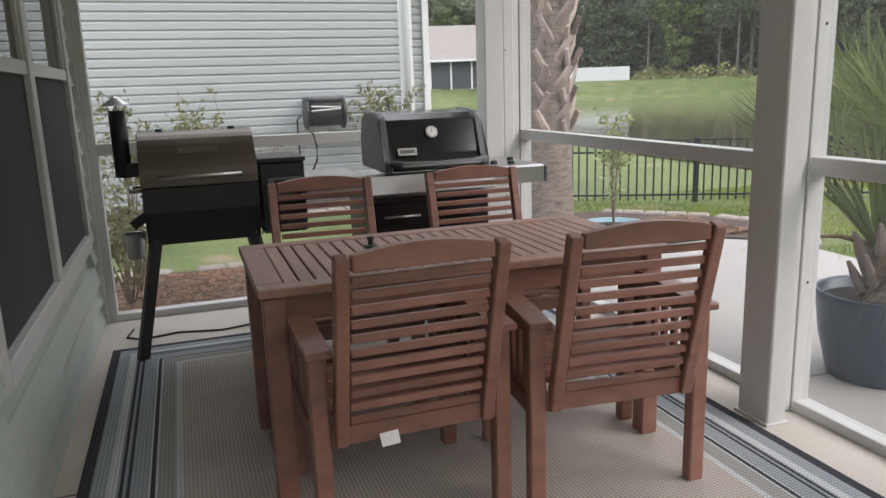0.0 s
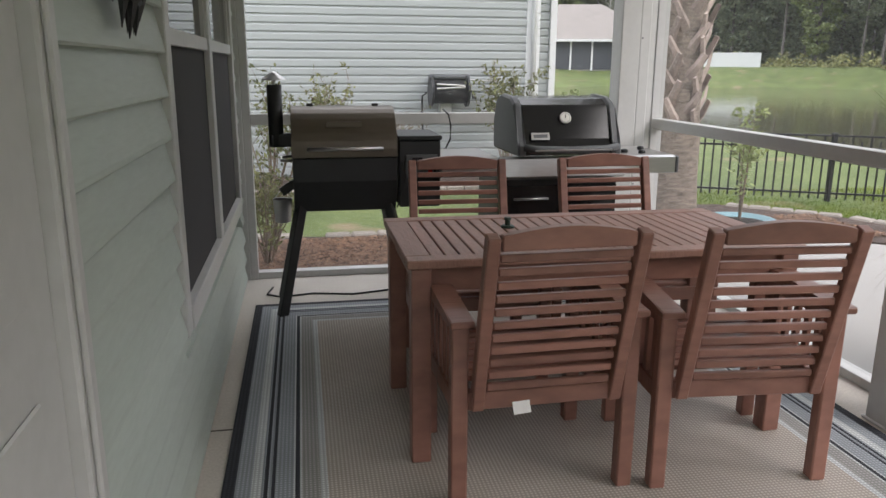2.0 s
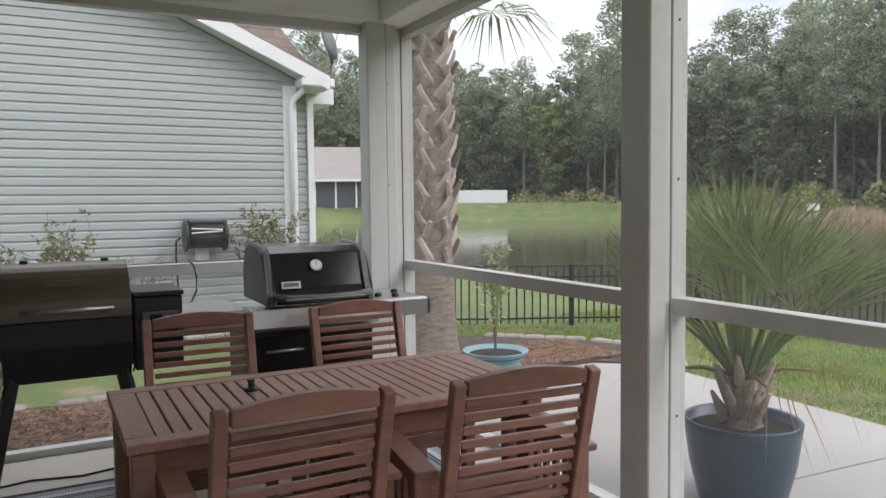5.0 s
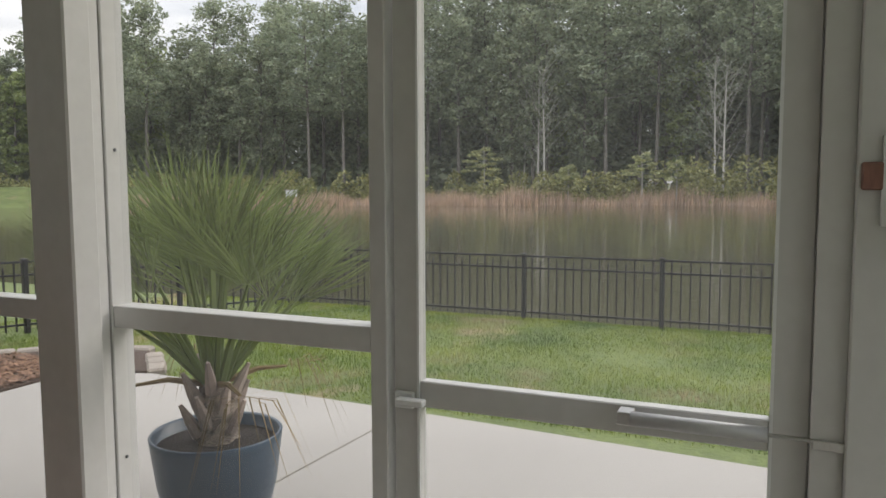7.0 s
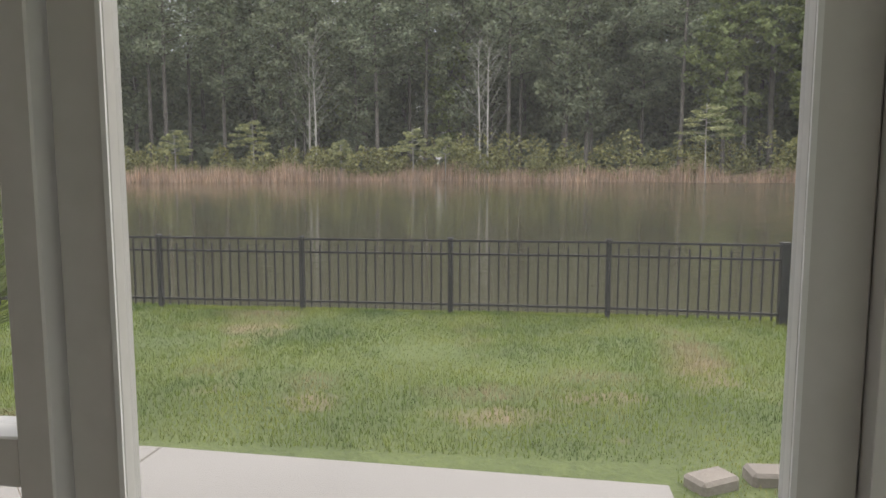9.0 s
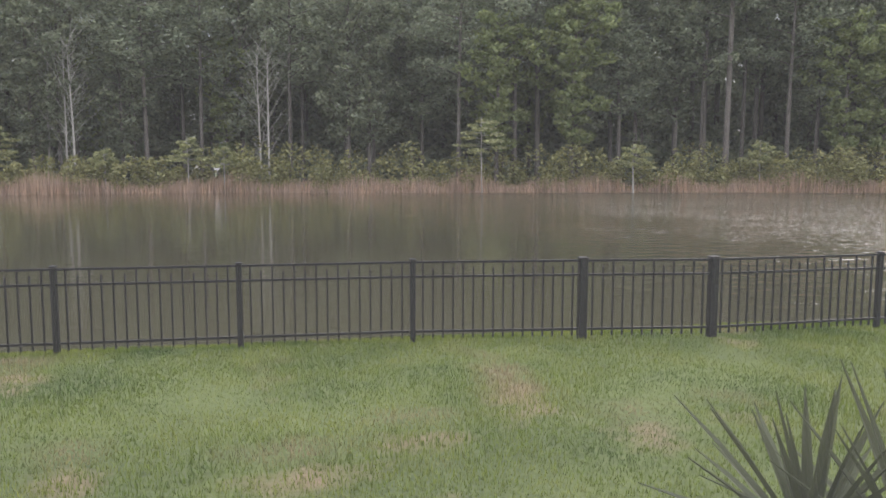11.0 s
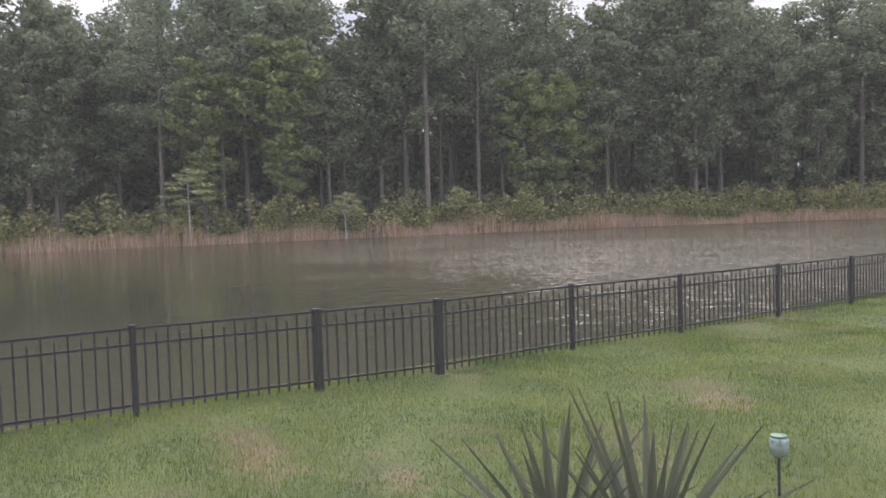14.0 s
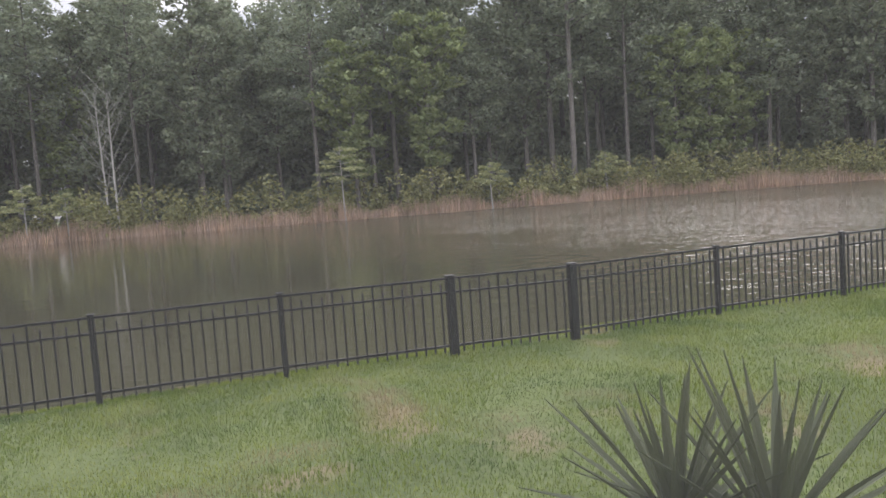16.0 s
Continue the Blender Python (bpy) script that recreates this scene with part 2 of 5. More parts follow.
def water_material():
    """Still, murky water that breaks into wind ripples towards the south."""
    m = bpy.data.materials.new("pond_water")
    m.use_nodes = True
    n, l = m.node_tree.nodes, m.node_tree.links
    b = n["Principled BSDF"]
    b.inputs["Base Color"].default_value, b.inputs["Roughness"].default_value = (0.070, 0.066, 0.040, 1), 0.06
    b.inputs["IOR"].default_value = 1.33
    co, mp, fine, wide, sp, wind, gust, both, bp = (n.new("ShaderNode" + k) for k in ("NewGeometry", "Mapping", "TexNoise", "TexNoise", "SeparateXYZ", "MapRange", "Math", "Math", "Bump"))
    mp.inputs["Scale"].default_value = (1.0, 0.55, 1)
    mp.inputs["Rotation"].default_value = (0, 0, radians(25))
    fine.inputs["Scale"].default_value, wide.inputs["Scale"].default_value = 2.6, 0.10
    fine.inputs["Detail"].default_value, fine.inputs["Roughness"].default_value = 2.5, 0.55
    l.new(co.outputs["Position"], mp.inputs["Vector"])
    l.new(mp.outputs["Vector"], fine.inputs["Vector"])
    l.new(co.outputs["Position"], wide.inputs["Vector"])
    l.new(co.outputs["Position"], sp.inputs[0])
    wind.interpolation_type = "SMOOTHSTEP"
    wind.inputs["From Min"].default_value, wind.inputs["From Max"].default_value = -2.0, -30.0
    wind.inputs["To Min"].default_value, wind.inputs["To Max"].default_value = 0.05, 1.7
    l.new(sp.outputs["Y"], wind.inputs["Value"])
    gust.operation, both.operation = "MULTIPLY", "MULTIPLY"
    l.new(wind.outputs["Result"], gust.inputs[0])
    l.new(wide.outputs["Fac"], gust.inputs[1])
    l.new(gust.outputs[0], both.inputs[0])
    l.new(fine.outputs["Fac"], both.inputs[1])
    bp.inputs["Strength"].default_value, bp.inputs["Distance"].default_value = 1.0, 0.40
    l.new(both.outputs[0], bp.inputs["Height"])
    l.new(bp.outputs["Normal"], b.inputs["Normal"])
    return m


def grass_material():
    """Blades in drifts of deep and yellow green, straw coloured here and there."""
    m = leafy("grass_blades", (0.20, 0.262, 0.046), 0.36, 0.7)
    n, l = m.node_tree.nodes, m.node_tree.links
    hs = next(k for k in n if k.bl_idname == "ShaderNodeHueSaturation")
    g = next(k for k in n if k.bl_idname == "ShaderNodeNewGeometry")
    no, rp, dry, dr, mx = (n.new("ShaderNode" + k) for k in ("TexNoise", "ValToRGB", "TexNoise", "ValToRGB", "Mix"))
    no.inputs["Scale"].default_value, no.inputs["Detail"].default_value, no.inputs["Roughness"].default_value = 1.1, 7, 0.68
    e = rp.color_ramp.elements
    e[0].position, e[0].color = 0.36, (0.080, 0.142, 0.025, 1)
    e[1].position, e[1].color = 0.66, (0.265, 0.30, 0.066, 1)
    k = e.new(0.5)
    k.color = (0.168, 0.226, 0.030, 1)
    dry.inputs["Scale"].default_value, dry.inputs["Detail"].default_value = 0.75, 6
    dr.color_ramp.elements[0].position, dr.color_ramp.elements[1].position = 0.58, 0.70
    mx.data_type = "RGBA"
    mx.inputs["B"].default_value = (0.36, 0.285, 0.17, 1)
    l.new(g.outputs["Position"], no.inputs["Vector"])
    l.new(g.outputs["Position"], dry.inputs["Vector"])
    l.new(no.outputs["Fac"], rp.inputs["Fac"])
    l.new(dry.outputs["Fac"], dr.inputs["Fac"])
    l.new(rp.outputs["Color"], mx.inputs["A"])
    l.new(dr.outputs["Color"], mx.inputs["Factor"])
    l.new(mx.outputs["Result"], hs.inputs["Color"])
    return m


def ground_material():
    m = mat("lawn", (0.078, 0.122, 0.03), 0.95, var=0.35, scale=0.7, fine=22, bump=0.6, alt=(0.155, 0.19, 0.058), dist=0.03)
    n, l = m.node_tree.nodes, m.node_tree.links
    b = n["Principled BSDF"]
    old = b.inputs["Base Color"].links[0].from_socket
    g, no, rp, mx = n.new("ShaderNodeNewGeometry"), n.new("ShaderNodeTexNoise"), n.new("ShaderNodeValToRGB"), n.new("ShaderNodeMix")
    no.inputs["Scale"].default_value, no.inputs["Detail"].default_value = 0.8, 6
    rp.color_ramp.elements[0].position, rp.color_ramp.elements[1].position = 0.60, 0.70
    mx.data_type = "RGBA"
    mx.inputs["B"].default_value = (0.24, 0.185, 0.11, 1)
    l.new(g.outputs["Position"], no.inputs["Vector"])
    l.new(no.outputs["Fac"], rp.inputs["Fac"])
    l.new(rp.outputs["Color"], mx.inputs["Factor"])
    l.new(old, mx.inputs["A"])
    l.new(mx.outputs["Result"], b.inputs["Base Color"])
    return m


WATER, LAWN, GRASSB = water_material(), ground_material(), grass_material()


def rug_material(hx, hy):
    """Woven rug: a grey-beige field and a border of navy, grey and white bands that runs round all four sides."""
    m = bpy.data.materials.new("woven_rug")
    m.use_nodes = True
    n, l = m.node_tree.nodes, m.node_tree.links
    b = n["Principled BSDF"]
    b.inputs["Roughness"].default_value = 0.95
    co, sp = n.new("ShaderNodeTexCoord"), n.new("ShaderNodeSeparateXYZ")
    l.new(co.outputs["Object"], sp.inputs[0])

    def math_node(op, a, c):
        k = n.new("ShaderNodeMath")
        k.operation = op
        for i, v in enumerate((a, c)):
            if isinstance(v, (int, float)):
                k.inputs[i].default_value = v
            else:
                l.new(v, k.inputs[i])
        return k.outputs[0]
    dx = math_node("SUBTRACT", hx, math_node("ABSOLUTE", sp.outputs["X"], 0))
    dy = math_node("SUBTRACT", hy, math_node("ABSOLUTE", sp.outputs["Y"], 0))
    d = math_node("MULTIPLY", math_node("MINIMUM", dx, dy), 2.0)
    rp = n.new("ShaderNodeValToRGB")
    rp.color_ramp.interpolation = "CONSTANT"
    e = rp.color_ramp.elements
    navy, grey, pale, taupe, field = (0.035, 0.037, 0.046, 1), (0.34, 0.365, 0.39, 1), (0.60, 0.62, 0.62, 1), (0.37, 0.36, 0.34, 1), (0.52, 0.465, 0.41, 1)
    e[0].position, e[0].color = 0.0, navy
    e[1].position, e[1].color = 0.085, grey
    for p, c in ((0.195, pale), (0.26, grey), (0.277, navy), (0.302, grey), (0.328, navy), (0.350, grey), (0.475, pale), (0.485, navy), (0.518, pale), (0.532, taupe), (0.66, pale), (0.71, field)):
        k = e.new(p)
        k.color = c
    l.new(d, rp.inputs["Fac"])
    wv, wv2, no, mx = n.new("ShaderNodeTexWave"), n.new("ShaderNodeTexWave"), n.new("ShaderNodeTexNoise"), n.new("ShaderNodeMix")
    wv.inputs["Scale"].default_value, wv2.inputs["Scale"].default_value = 22, 22
    wv.bands_direction, wv2.bands_direction = "X", "Y"
    for w in (wv, wv2, no):
        l.new(co.outputs["Object"], w.inputs["Vector"])
    no.inputs["Scale"].default_value, no.inputs["Detail"].default_value = 2.2, 8
    h = math_node("MULTIPLY", wv.outputs["Fac"], wv2.outputs["Fac"])
    v = math_node("ADD", math_node("MULTIPLY", h, 0.6), math_node("ADD", math_node("MULTIPLY", no.outputs["Fac"], 0.4), 0.5))
    mx.data_type, mx.blend_type = "RGBA", "MULTIPLY"
    mx.inputs["Factor"].default_value = 1
    l.new(rp.outputs["Color"], mx.inputs["A"])
    l.new(v, mx.inputs["B"])
    l.new(mx.outputs["Result"], b.inputs["Base Color"])
    bp = n.new("ShaderNodeBump")
    bp.inputs["Strength"].default_value, bp.inputs["Distance"].default_value = 0.4, 0.004
    l.new(h, bp.inputs["Height"])
    l.new(bp.outputs["Normal"], b.inputs["Normal"])
    return m


# ---------- builders ----------
def mesh_of(bm, name, material, smooth=False):
    me = bpy.data.meshes.new(name)
    bmesh.ops.recalc_face_normals(bm, faces=bm.faces)
    bm.to_mesh(me)
    bm.free()
    me.materials.append(material)
    if smooth:
        for p in me.polygons:
            p.use_smooth = True
    return me


def part(name, bm, material, parent=None, label="", smooth=False):
    ob = new(name, mesh_of(bm, name, material, smooth))
    ob.parent = parent
    return tagged(ob, label) if label else ob


def thing(name, m, label, category, group="", kind=""):
    ob = new(name)
    ob.matrix_basis = m
    return tagged(ob, label, category, group, kind)


def box(lo, hi, bevel=0.0, bm=None, m=None):
    bm = bm or bmesh.new()
    c, s = [(a + b) / 2 for a, b in zip(lo, hi)], [b - a for a, b in zip(lo, hi)]
    t = bmesh.new()
    bmesh.ops.create_cube(t, size=1, matrix=Matrix.Translation(c) @ Matrix.Diagonal((*s, 1)))
    if bevel:
        bmesh.ops.bevel(t, geom=t.edges[:], offset=bevel, segments=1, affect="EDGES")
    if m:
        t.transform(m)
    me = bpy.data.meshes.new("tmp")
    t.to_mesh(me)
    t.free()
    bm.from_mesh(me)
    bpy.data.meshes.remove(me)
    return bm


def bar(a, b, w, h, bevel=0.0, bm=None):
    """A square bar from a to b."""
    a, b = Vector(a), Vector(b)
    d = b - a
    m = Matrix.Translation(a) @ d.to_track_quat("Z", "X").to_matrix().to_4x4()
    return box((-w / 2, -h / 2, 0), (w / 2, h / 2, d.length), bevel, bm, m)


def tube(points, radii, seg=8, bm=None, cap=True):
    """A round, tapering tube along points."""
    bm = bm or bmesh.new()
    pts = [Vector(p) for p in points]
    if isinstance(radii, (int, float)):
        radii = [radii] * len(pts)
    rings = []
    for i, p in enumerate(pts):
        d = (pts[min(i + 1, len(pts) - 1)] - pts[max(i - 1, 0)]).normalized()
        q = d.to_track_quat("Z", "X")
        rings.append([bm.verts.new(p + q @ Vector((math.cos(k * math.tau / seg) * radii[i], math.sin(k * math.tau / seg) * radii[i], 0))) for k in range(seg)])
    for r, s in zip(rings, rings[1:]):
        for k in range(seg):
            bm.faces.new((r[k], r[(k + 1) % seg], s[(k + 1) % seg], s[k]))
    if cap:
        bm.faces.new(rings[0][::-1])
        bm.faces.new(rings[-1])
    return bm


def lathe(profile, seg=32, bm=None):
    """A body of rotation from (radius, height) pairs."""
    bm = bm or bmesh.new()
    rings = [[bm.verts.new((r * math.cos(k * math.tau / seg), r * math.sin(k * math.tau / seg), z)) for k in range(seg)] for r, z in profile]
    for a, b in zip(rings, rings[1:]):
        for k in range(seg):
            bm.faces.new((a[k], a[(k + 1) % seg], b[(k + 1) % seg], b[k]))
    bm.faces.new(rings[0][::-1])
    bm.faces.new(rings[-1])
    return bm


def prism(outline, lo, hi, axis="y", bm=None, bevel=0.0):
    """An outline in the two other axes, drawn out along axis from lo to hi."""
    bm = bm or bmesh.new()
    put = {"x": lambda u, v, w: (w, u, v), "y": lambda u, v, w: (u, w, v), "z": lambda u, v, w: (u, v, w)}[axis]
    a, b = [bm.verts.new(put(u, v, lo)) for u, v in outline], [bm.verts.new(put(u, v, hi)) for u, v in outline]
    n = len(outline)
    fs = [bm.faces.new(a), bm.faces.new(b[::-1])]
    for i in range(n):
        fs.append(bm.faces.new((a[i], b[i], b[(i + 1) % n], a[(i + 1) % n])))
    if bevel:
        bmesh.ops.bevel(bm, geom=bm.edges[:], offset=bevel, segments=1, affect="EDGES")
    return bm


def raw(name, verts, faces, material, label="", category="", kind=""):
    me = bpy.data.meshes.new(name)
    me.from_pydata(verts, [], faces)
    me.materials.append(material)
    return tagged(new(name, me), label, category, "", kind)


def structure(name, bm, material, label, category):
    return tagged(part(name, bm, material), label, category, "", "structure")

# ---------- ground, pond ----------
WATER_Z = -0.55
FAR_SHORE = [(-60, 74), (10, 75), (32, 76), (53, 69), (63, 55), (70, 39), (75, 25), (80, 11), (78, -5), (76, -40), (69, -75), (56, -105), (36, -140)]


def far_x(y):
    """The far shore's x at y (for y below 80)."""
    pts = FAR_SHORE[3:]
    if y >= pts[0][1]:
        return pts[0][0]
    for (x0, y0), (x1, y1) in zip(pts, pts[1:]):
        if y0 >= y >= y1:
            return x0 + (x1 - x0) * (y - y0) / (y1 - y0)
    return pts[-1][0]


def north_y(x):
    pts = FAR_SHORE[:5]
    for (x0, y0), (x1, y1) in zip(pts, pts[1:]):
        if x0 <= x <= x1:
            return y0 + (y1 - y0) * (x - x0) / (x1 - x0)
    return 74 if x < 0 else 55


def ground_z(x, y):
    near = 12.3 + max(0, y - 14) * 0.12
    z = -0.17 - 0.04 * min(1, max(0, (x - 5.5) / 4.2)) if x > 5.5 else -0.17
    d = min(x - near, far_x(y) - x, north_y(x) - y)
    if d > -2.5:
        z = z + (-1.4 - z) * min(1, (d + 2.5) / 4.5) ** 1.2
    elif y > 40 and x < 70:
        z = min(1.6, -0.25 + 0.25 * (-2.5 - d))
    elif x > 30 or y > 60:
        z = -0.25
    return z


def axis_steps(fine_lo, fine_hi, step, far):
    a = list(np.arange(fine_lo, fine_hi, step))
    lo, hi, k = fine_lo, fine_hi, step
    out_lo, out_hi = [], []
    while hi < far:
        out_hi.append(hi)
        hi += k
        out_lo.append(lo - k)
        lo -= k
        k = min(k * 1.12, 60) if hi > 130 else min(k * 1.12, 3.0)
    return sorted(out_lo) + a + out_hi


gx, gy = axis_steps(-3, 14, 0.5, 1500), axis_steps(-10, 10, 0.5, 1500)
gv = [(x, y, ground_z(x, y)) for x in gx for y in gy]
ny = len(gy)
gf = [(i * ny + j, (i + 1) * ny + j, (i + 1) * ny + j + 1, i * ny + j + 1) for i in range(len(gx) - 1) for j in range(ny - 1)]
raw("ground", gv, gf, LAWN, "mown green lawn with yellowed and bare patches", "lawn", "structure")
water = box((11.0, -260, WATER_Z - 0.3), (140, 90, WATER_Z))
structure("water", water, WATER, "rippled grey-green pond water", "pond")

# ---------- porch shell ----------
SX = 2.91            # plane of the side screens
FY = 4.78            # plane of the far screens
structure("floor", box((-0.2, -2.0, -0.25), (2.98, 4.95, -0.0), 0.01), CONC, "pale poured concrete porch slab with stains", "floor")
structure("floor_joint", box((-0.01, 2.555, -0.002), (0.11, 2.561, 0.003)), mat("slab_joint", (0.16, 0.14, 0.12), 0.95, var=0.3), "dark crack across the slab edge strip", "joint")
structure("ceiling", box((-0.2, -2.0, 2.86), (3.2, 5.0, 2.96)), CEILM, "white painted flat porch ceiling", "ceiling")
structure("beam_north", box((0.0, 4.62, 2.71), (2.66, 4.95, 2.86), 0.006), CEILM, "white boxed header beam under the porch ceiling", "beam")
structure("beam_east", box((2.66, -2.0, 2.71), (2.98, 4.95, 2.86), 0.006), CEILM, "white boxed header beam under the porch ceiling", "beam")
structure("beam_south", box((0.0, -2.0, 2.71), (2.66, -1.75, 2.86), 0.006), CEILM, "white boxed header beam under the porch ceiling", "beam")
structure("wall_east", box((2.84, -0.45, 0.0), (2.95, 0.055, 2.71), 0.004), WHITE, "off-white painted solid wall beside the screen door", "wall")
wall_west = structure("wall_west", box((-0.2, -2.0, -0.25), (-0.012, 4.95, 2.96)), SAGE, "sage green lap siding on the house wall", "wall")

WIN = (2.205, 4.56, 0.52, 2.42)     # window trim, y and z


LAP = 0.13


def lap_board(y0, y1, z):
    """One siding board: thick lower edge with a small rolled drip, tapering behind the next board."""
    return prism([(-0.012, z + 0.004), (0.016, z + 0.004), (0.024, z), (0.029, z + 0.006), (0.028, z + 0.02), (0.002, z + LAP + 0.006), (-0.012, z + LAP + 0.006)], y0, y1, "y")


z = 0.005
while z < 2.70:
    spans = [(1.13, 4.72)] if z + LAP < WIN[2] or z > WIN[3] else [(1.13, WIN[0]), (WIN[1], 4.72)]
    if z < 2.08:
        spans = spans + [(-2.0, 0.05)]
    else:
        spans[0] = (-2.0, spans[0][1])
    for y0, y1 in spans:
        part("siding_board", lap_board(y0, y1, z), SAGE, wall_west)
    z += LAP
structure("corner_trim", box((-0.01, 4.72, 0.0), (0.05, 4.80, 2.71), 0.004), WHITE, "white screen channel where the house wall ends", "trim")


def window_unit(name, y0, y1, z0, z1):
    """A double window: casing, two sashes one above the other in each half, glass above and dark screen below."""
    w = thing(name, pose(0, y0, z0), "white double-hung window pair with dark insect screens below", "window", kind="structure")
    W, H, t = y1 - y0, z1 - z0, 0.085
    for lo, hi in (((0, 0, 0), (0.034, t, H)), ((0, W - t, 0), (0.034, W, H)), ((0, t, 0), (0.04, W - t, t)), ((0, t, H - t), (0.034, W - t, H)), ((0, W / 2 - 0.05, t), (0.034, W / 2 + 0.05, H - t))):
        part("casing", box(lo, hi, 0.004), WHITE, w)
    for a, b in ((t, W / 2 - 0.05), (W / 2 + 0.05, W - t)):
        mid = 0.945
        s = part("sash", box((0.0, a, mid), (0.026, b, mid + 0.055), 0.003), WHITE, w)
        for lo, hi in (((0.0, a, mid + 0.055), (0.02, a + 0.035, H - t)), ((0.0, b - 0.035, mid + 0.055), (0.02, b, H - t)), ((0.0, a + 0.035, H - t - 0.04), (0.02, b - 0.035, H - t))):
            part("stile", box(lo, hi, 0.002), WHITE, s)
        part("pane", box((-0.008, a + 0.03, mid + 0.05), (0.004, b - 0.03, H - t - 0.03)), PANE, w, "reflective window glass")
        part("insect_screen", box((-0.004, a, t), (0.008, b, mid)), DARKSCR, w, "dark grey insect screen")
    return w


window_unit("window_1", *WIN)


def house_door():
    d = thing("door_1", pose(0, 0.05, 0), "white framed house door beside the siding", "door", kind="structure")
    for lo, hi in (((0, 0, 0), (0.04, 0.10, 2.12)), ((0, 0.98, 0), (0.04, 1.08, 2.12)), ((0, 0.10, 2.02), (0.04, 0.98, 2.12))):
        part("casing", box(lo, hi, 0.006), WHITE, d)
        part("casing_moulding", box((0.04, lo[1] + 0.02, lo[2]), (0.052, hi[1] - 0.055 if hi[1] - lo[1] < 0.2 else hi[1] - 0.02, hi[2] - 0.04), 0.004), WHITE, d)
    leaf = part("door_leaf", box((-0.008, 0.10, 0.02), (0.012, 0.98, 2.02), 0.003), WHITE, d)
    for z0, z1 in ((0.2, 0.9), (1.05, 1.85)):
        part("panel", box((0.012, 0.22, z0), (0.02, 0.86, z1), 0.004), WHITE, leaf)
    part("door_handle", tube([(0.012, 0.20, 1.0), (0.07, 0.20, 1.0), (0.07, 0.30, 1.0)], 0.01), STEEL, d, "brushed steel lever handle", True)


house_door()


# ---------- screens ----------
def column(name, lo, hi):
    c = thing(name, pose(0, 0, 0), "white square porch column with a base and capital", "column", kind="structure")
    part("shaft", box(lo, hi, 0.006), WHITE, c)
    for z0, z1, o in ((0.0, 0.012, 0.01), (2.69, 2.71, 0.012)):
        part("collar", box((lo[0] - o, lo[1] - o, z0), (hi[0] + o, hi[1] + o, z1), 0.003), WHITE, c)


column("column_1", (2.565, 4.64, 0.0), (2.70, 4.80, 2.71))
structure("corner_channel", box((2.715, 4.67, 0.0), (2.79, 4.735, 2.71), 0.006), WHITE, "white aluminium channel beside the corner column", "trim")
column("column_2", (2.668, 2.045, 0.0), (2.762, 2.213, 2.71))
structure("post_channel", box((2.776, 2.125, 0.0), (2.862, 2.205, 2.71), 0.004), WHITE, "white aluminium channel between column and screen", "trim")


def sheet(lo, hi):
    """A single upright sheet of mesh that fills the opening from lo to hi."""
    bm = bmesh.new()
    if hi[0] - lo[0] < hi[1] - lo[1]:
        c = ((lo[0], lo[1], lo[2]), (lo[0], hi[1], lo[2]), (lo[0], hi[1], hi[2]), (lo[0], lo[1], hi[2]))
    else:
        c = ((lo[0], lo[1], lo[2]), (hi[0], lo[1], lo[2]), (hi[0], lo[1], hi[2]), (lo[0], lo[1], hi[2]))
    bm.faces.new([bm.verts.new(p) for p in c])
    return bm


def screen_panel(name, a, b, z_rail, axis, at_y=None):
    """A screened bay from a to b along axis: two uprights, sill, middle rail, head and two meshes."""
    p = thing(name, pose(0, 0, 0), "white aluminium framed insect screen bay with a middle rail", "screen", kind="structure")

    def piece(nm, u0, u1, v0, v1, w0, w1, m, lab=""):
        lo, hi = ((v0, u0, w0), (v1, u1, w1)) if axis == "y" else ((u0, v0, w0), (u1, v1, w1))
        ob = part(nm, box(lo, hi, 0.003) if m is WHITE else sheet(lo, hi), m, p, lab)
        ob.visible_shadow = m is WHITE
    c = SX if axis == "y" else (FY if at_y is None else at_y)
    piece("upright", a, a + 0.05, c - 0.045, c + 0.04, 0.0, 2.71, WHITE)
    piece("upright", b - 0.05, b, c - 0.045, c + 0.04, 0.0, 2.71, WHITE)
    piece("sill", a + 0.05, b - 0.05, c - 0.04, c + 0.04, 0.0, 0.045, WHITE)
    piece("head", a + 0.05, b - 0.05, c - 0.04, c + 0.04, 2.65, 2.71, WHITE)
    piece("middle_rail", a + 0.05, b - 0.05, c - 0.04, c + 0.04, z_rail - 0.07, z_rail, WHITE)
    for z0, z1 in ((0.045, z_rail - 0.07), (z_rail, 2.65)):
        piece("insect_screen", a + 0.05, b - 0.05, c + 0.008, c + 0.011, z0, z1, SCREEN, "fine grey insect mesh")


screen_panel("screen_bay_1", 2.174, 4.78, 1.055, "y")
screen_panel("screen_bay_2", 1.13, 2.17, 1.055, "y")
screen_panel("screen_bay_3", 0.05, 2.86, 1.10, "x")
screen_panel("screen_bay_4", -1.95, -0.45, 1.055, "y")
screen_panel("screen_bay_5", 0.05, 2.86, 1.10, "x", -1.88)
structure("door_post", box((2.86, 0.055, 0.0), (2.95, 0.119, 2.71), 0.001), WHITE, "white aluminium jamb of the screen door", "post")
structure("door_head", box((2.86, 0.095, 2.14), (2.95, 1.13, 2.71), 0.003), WHITE, "white panel over the screen door", "trim")


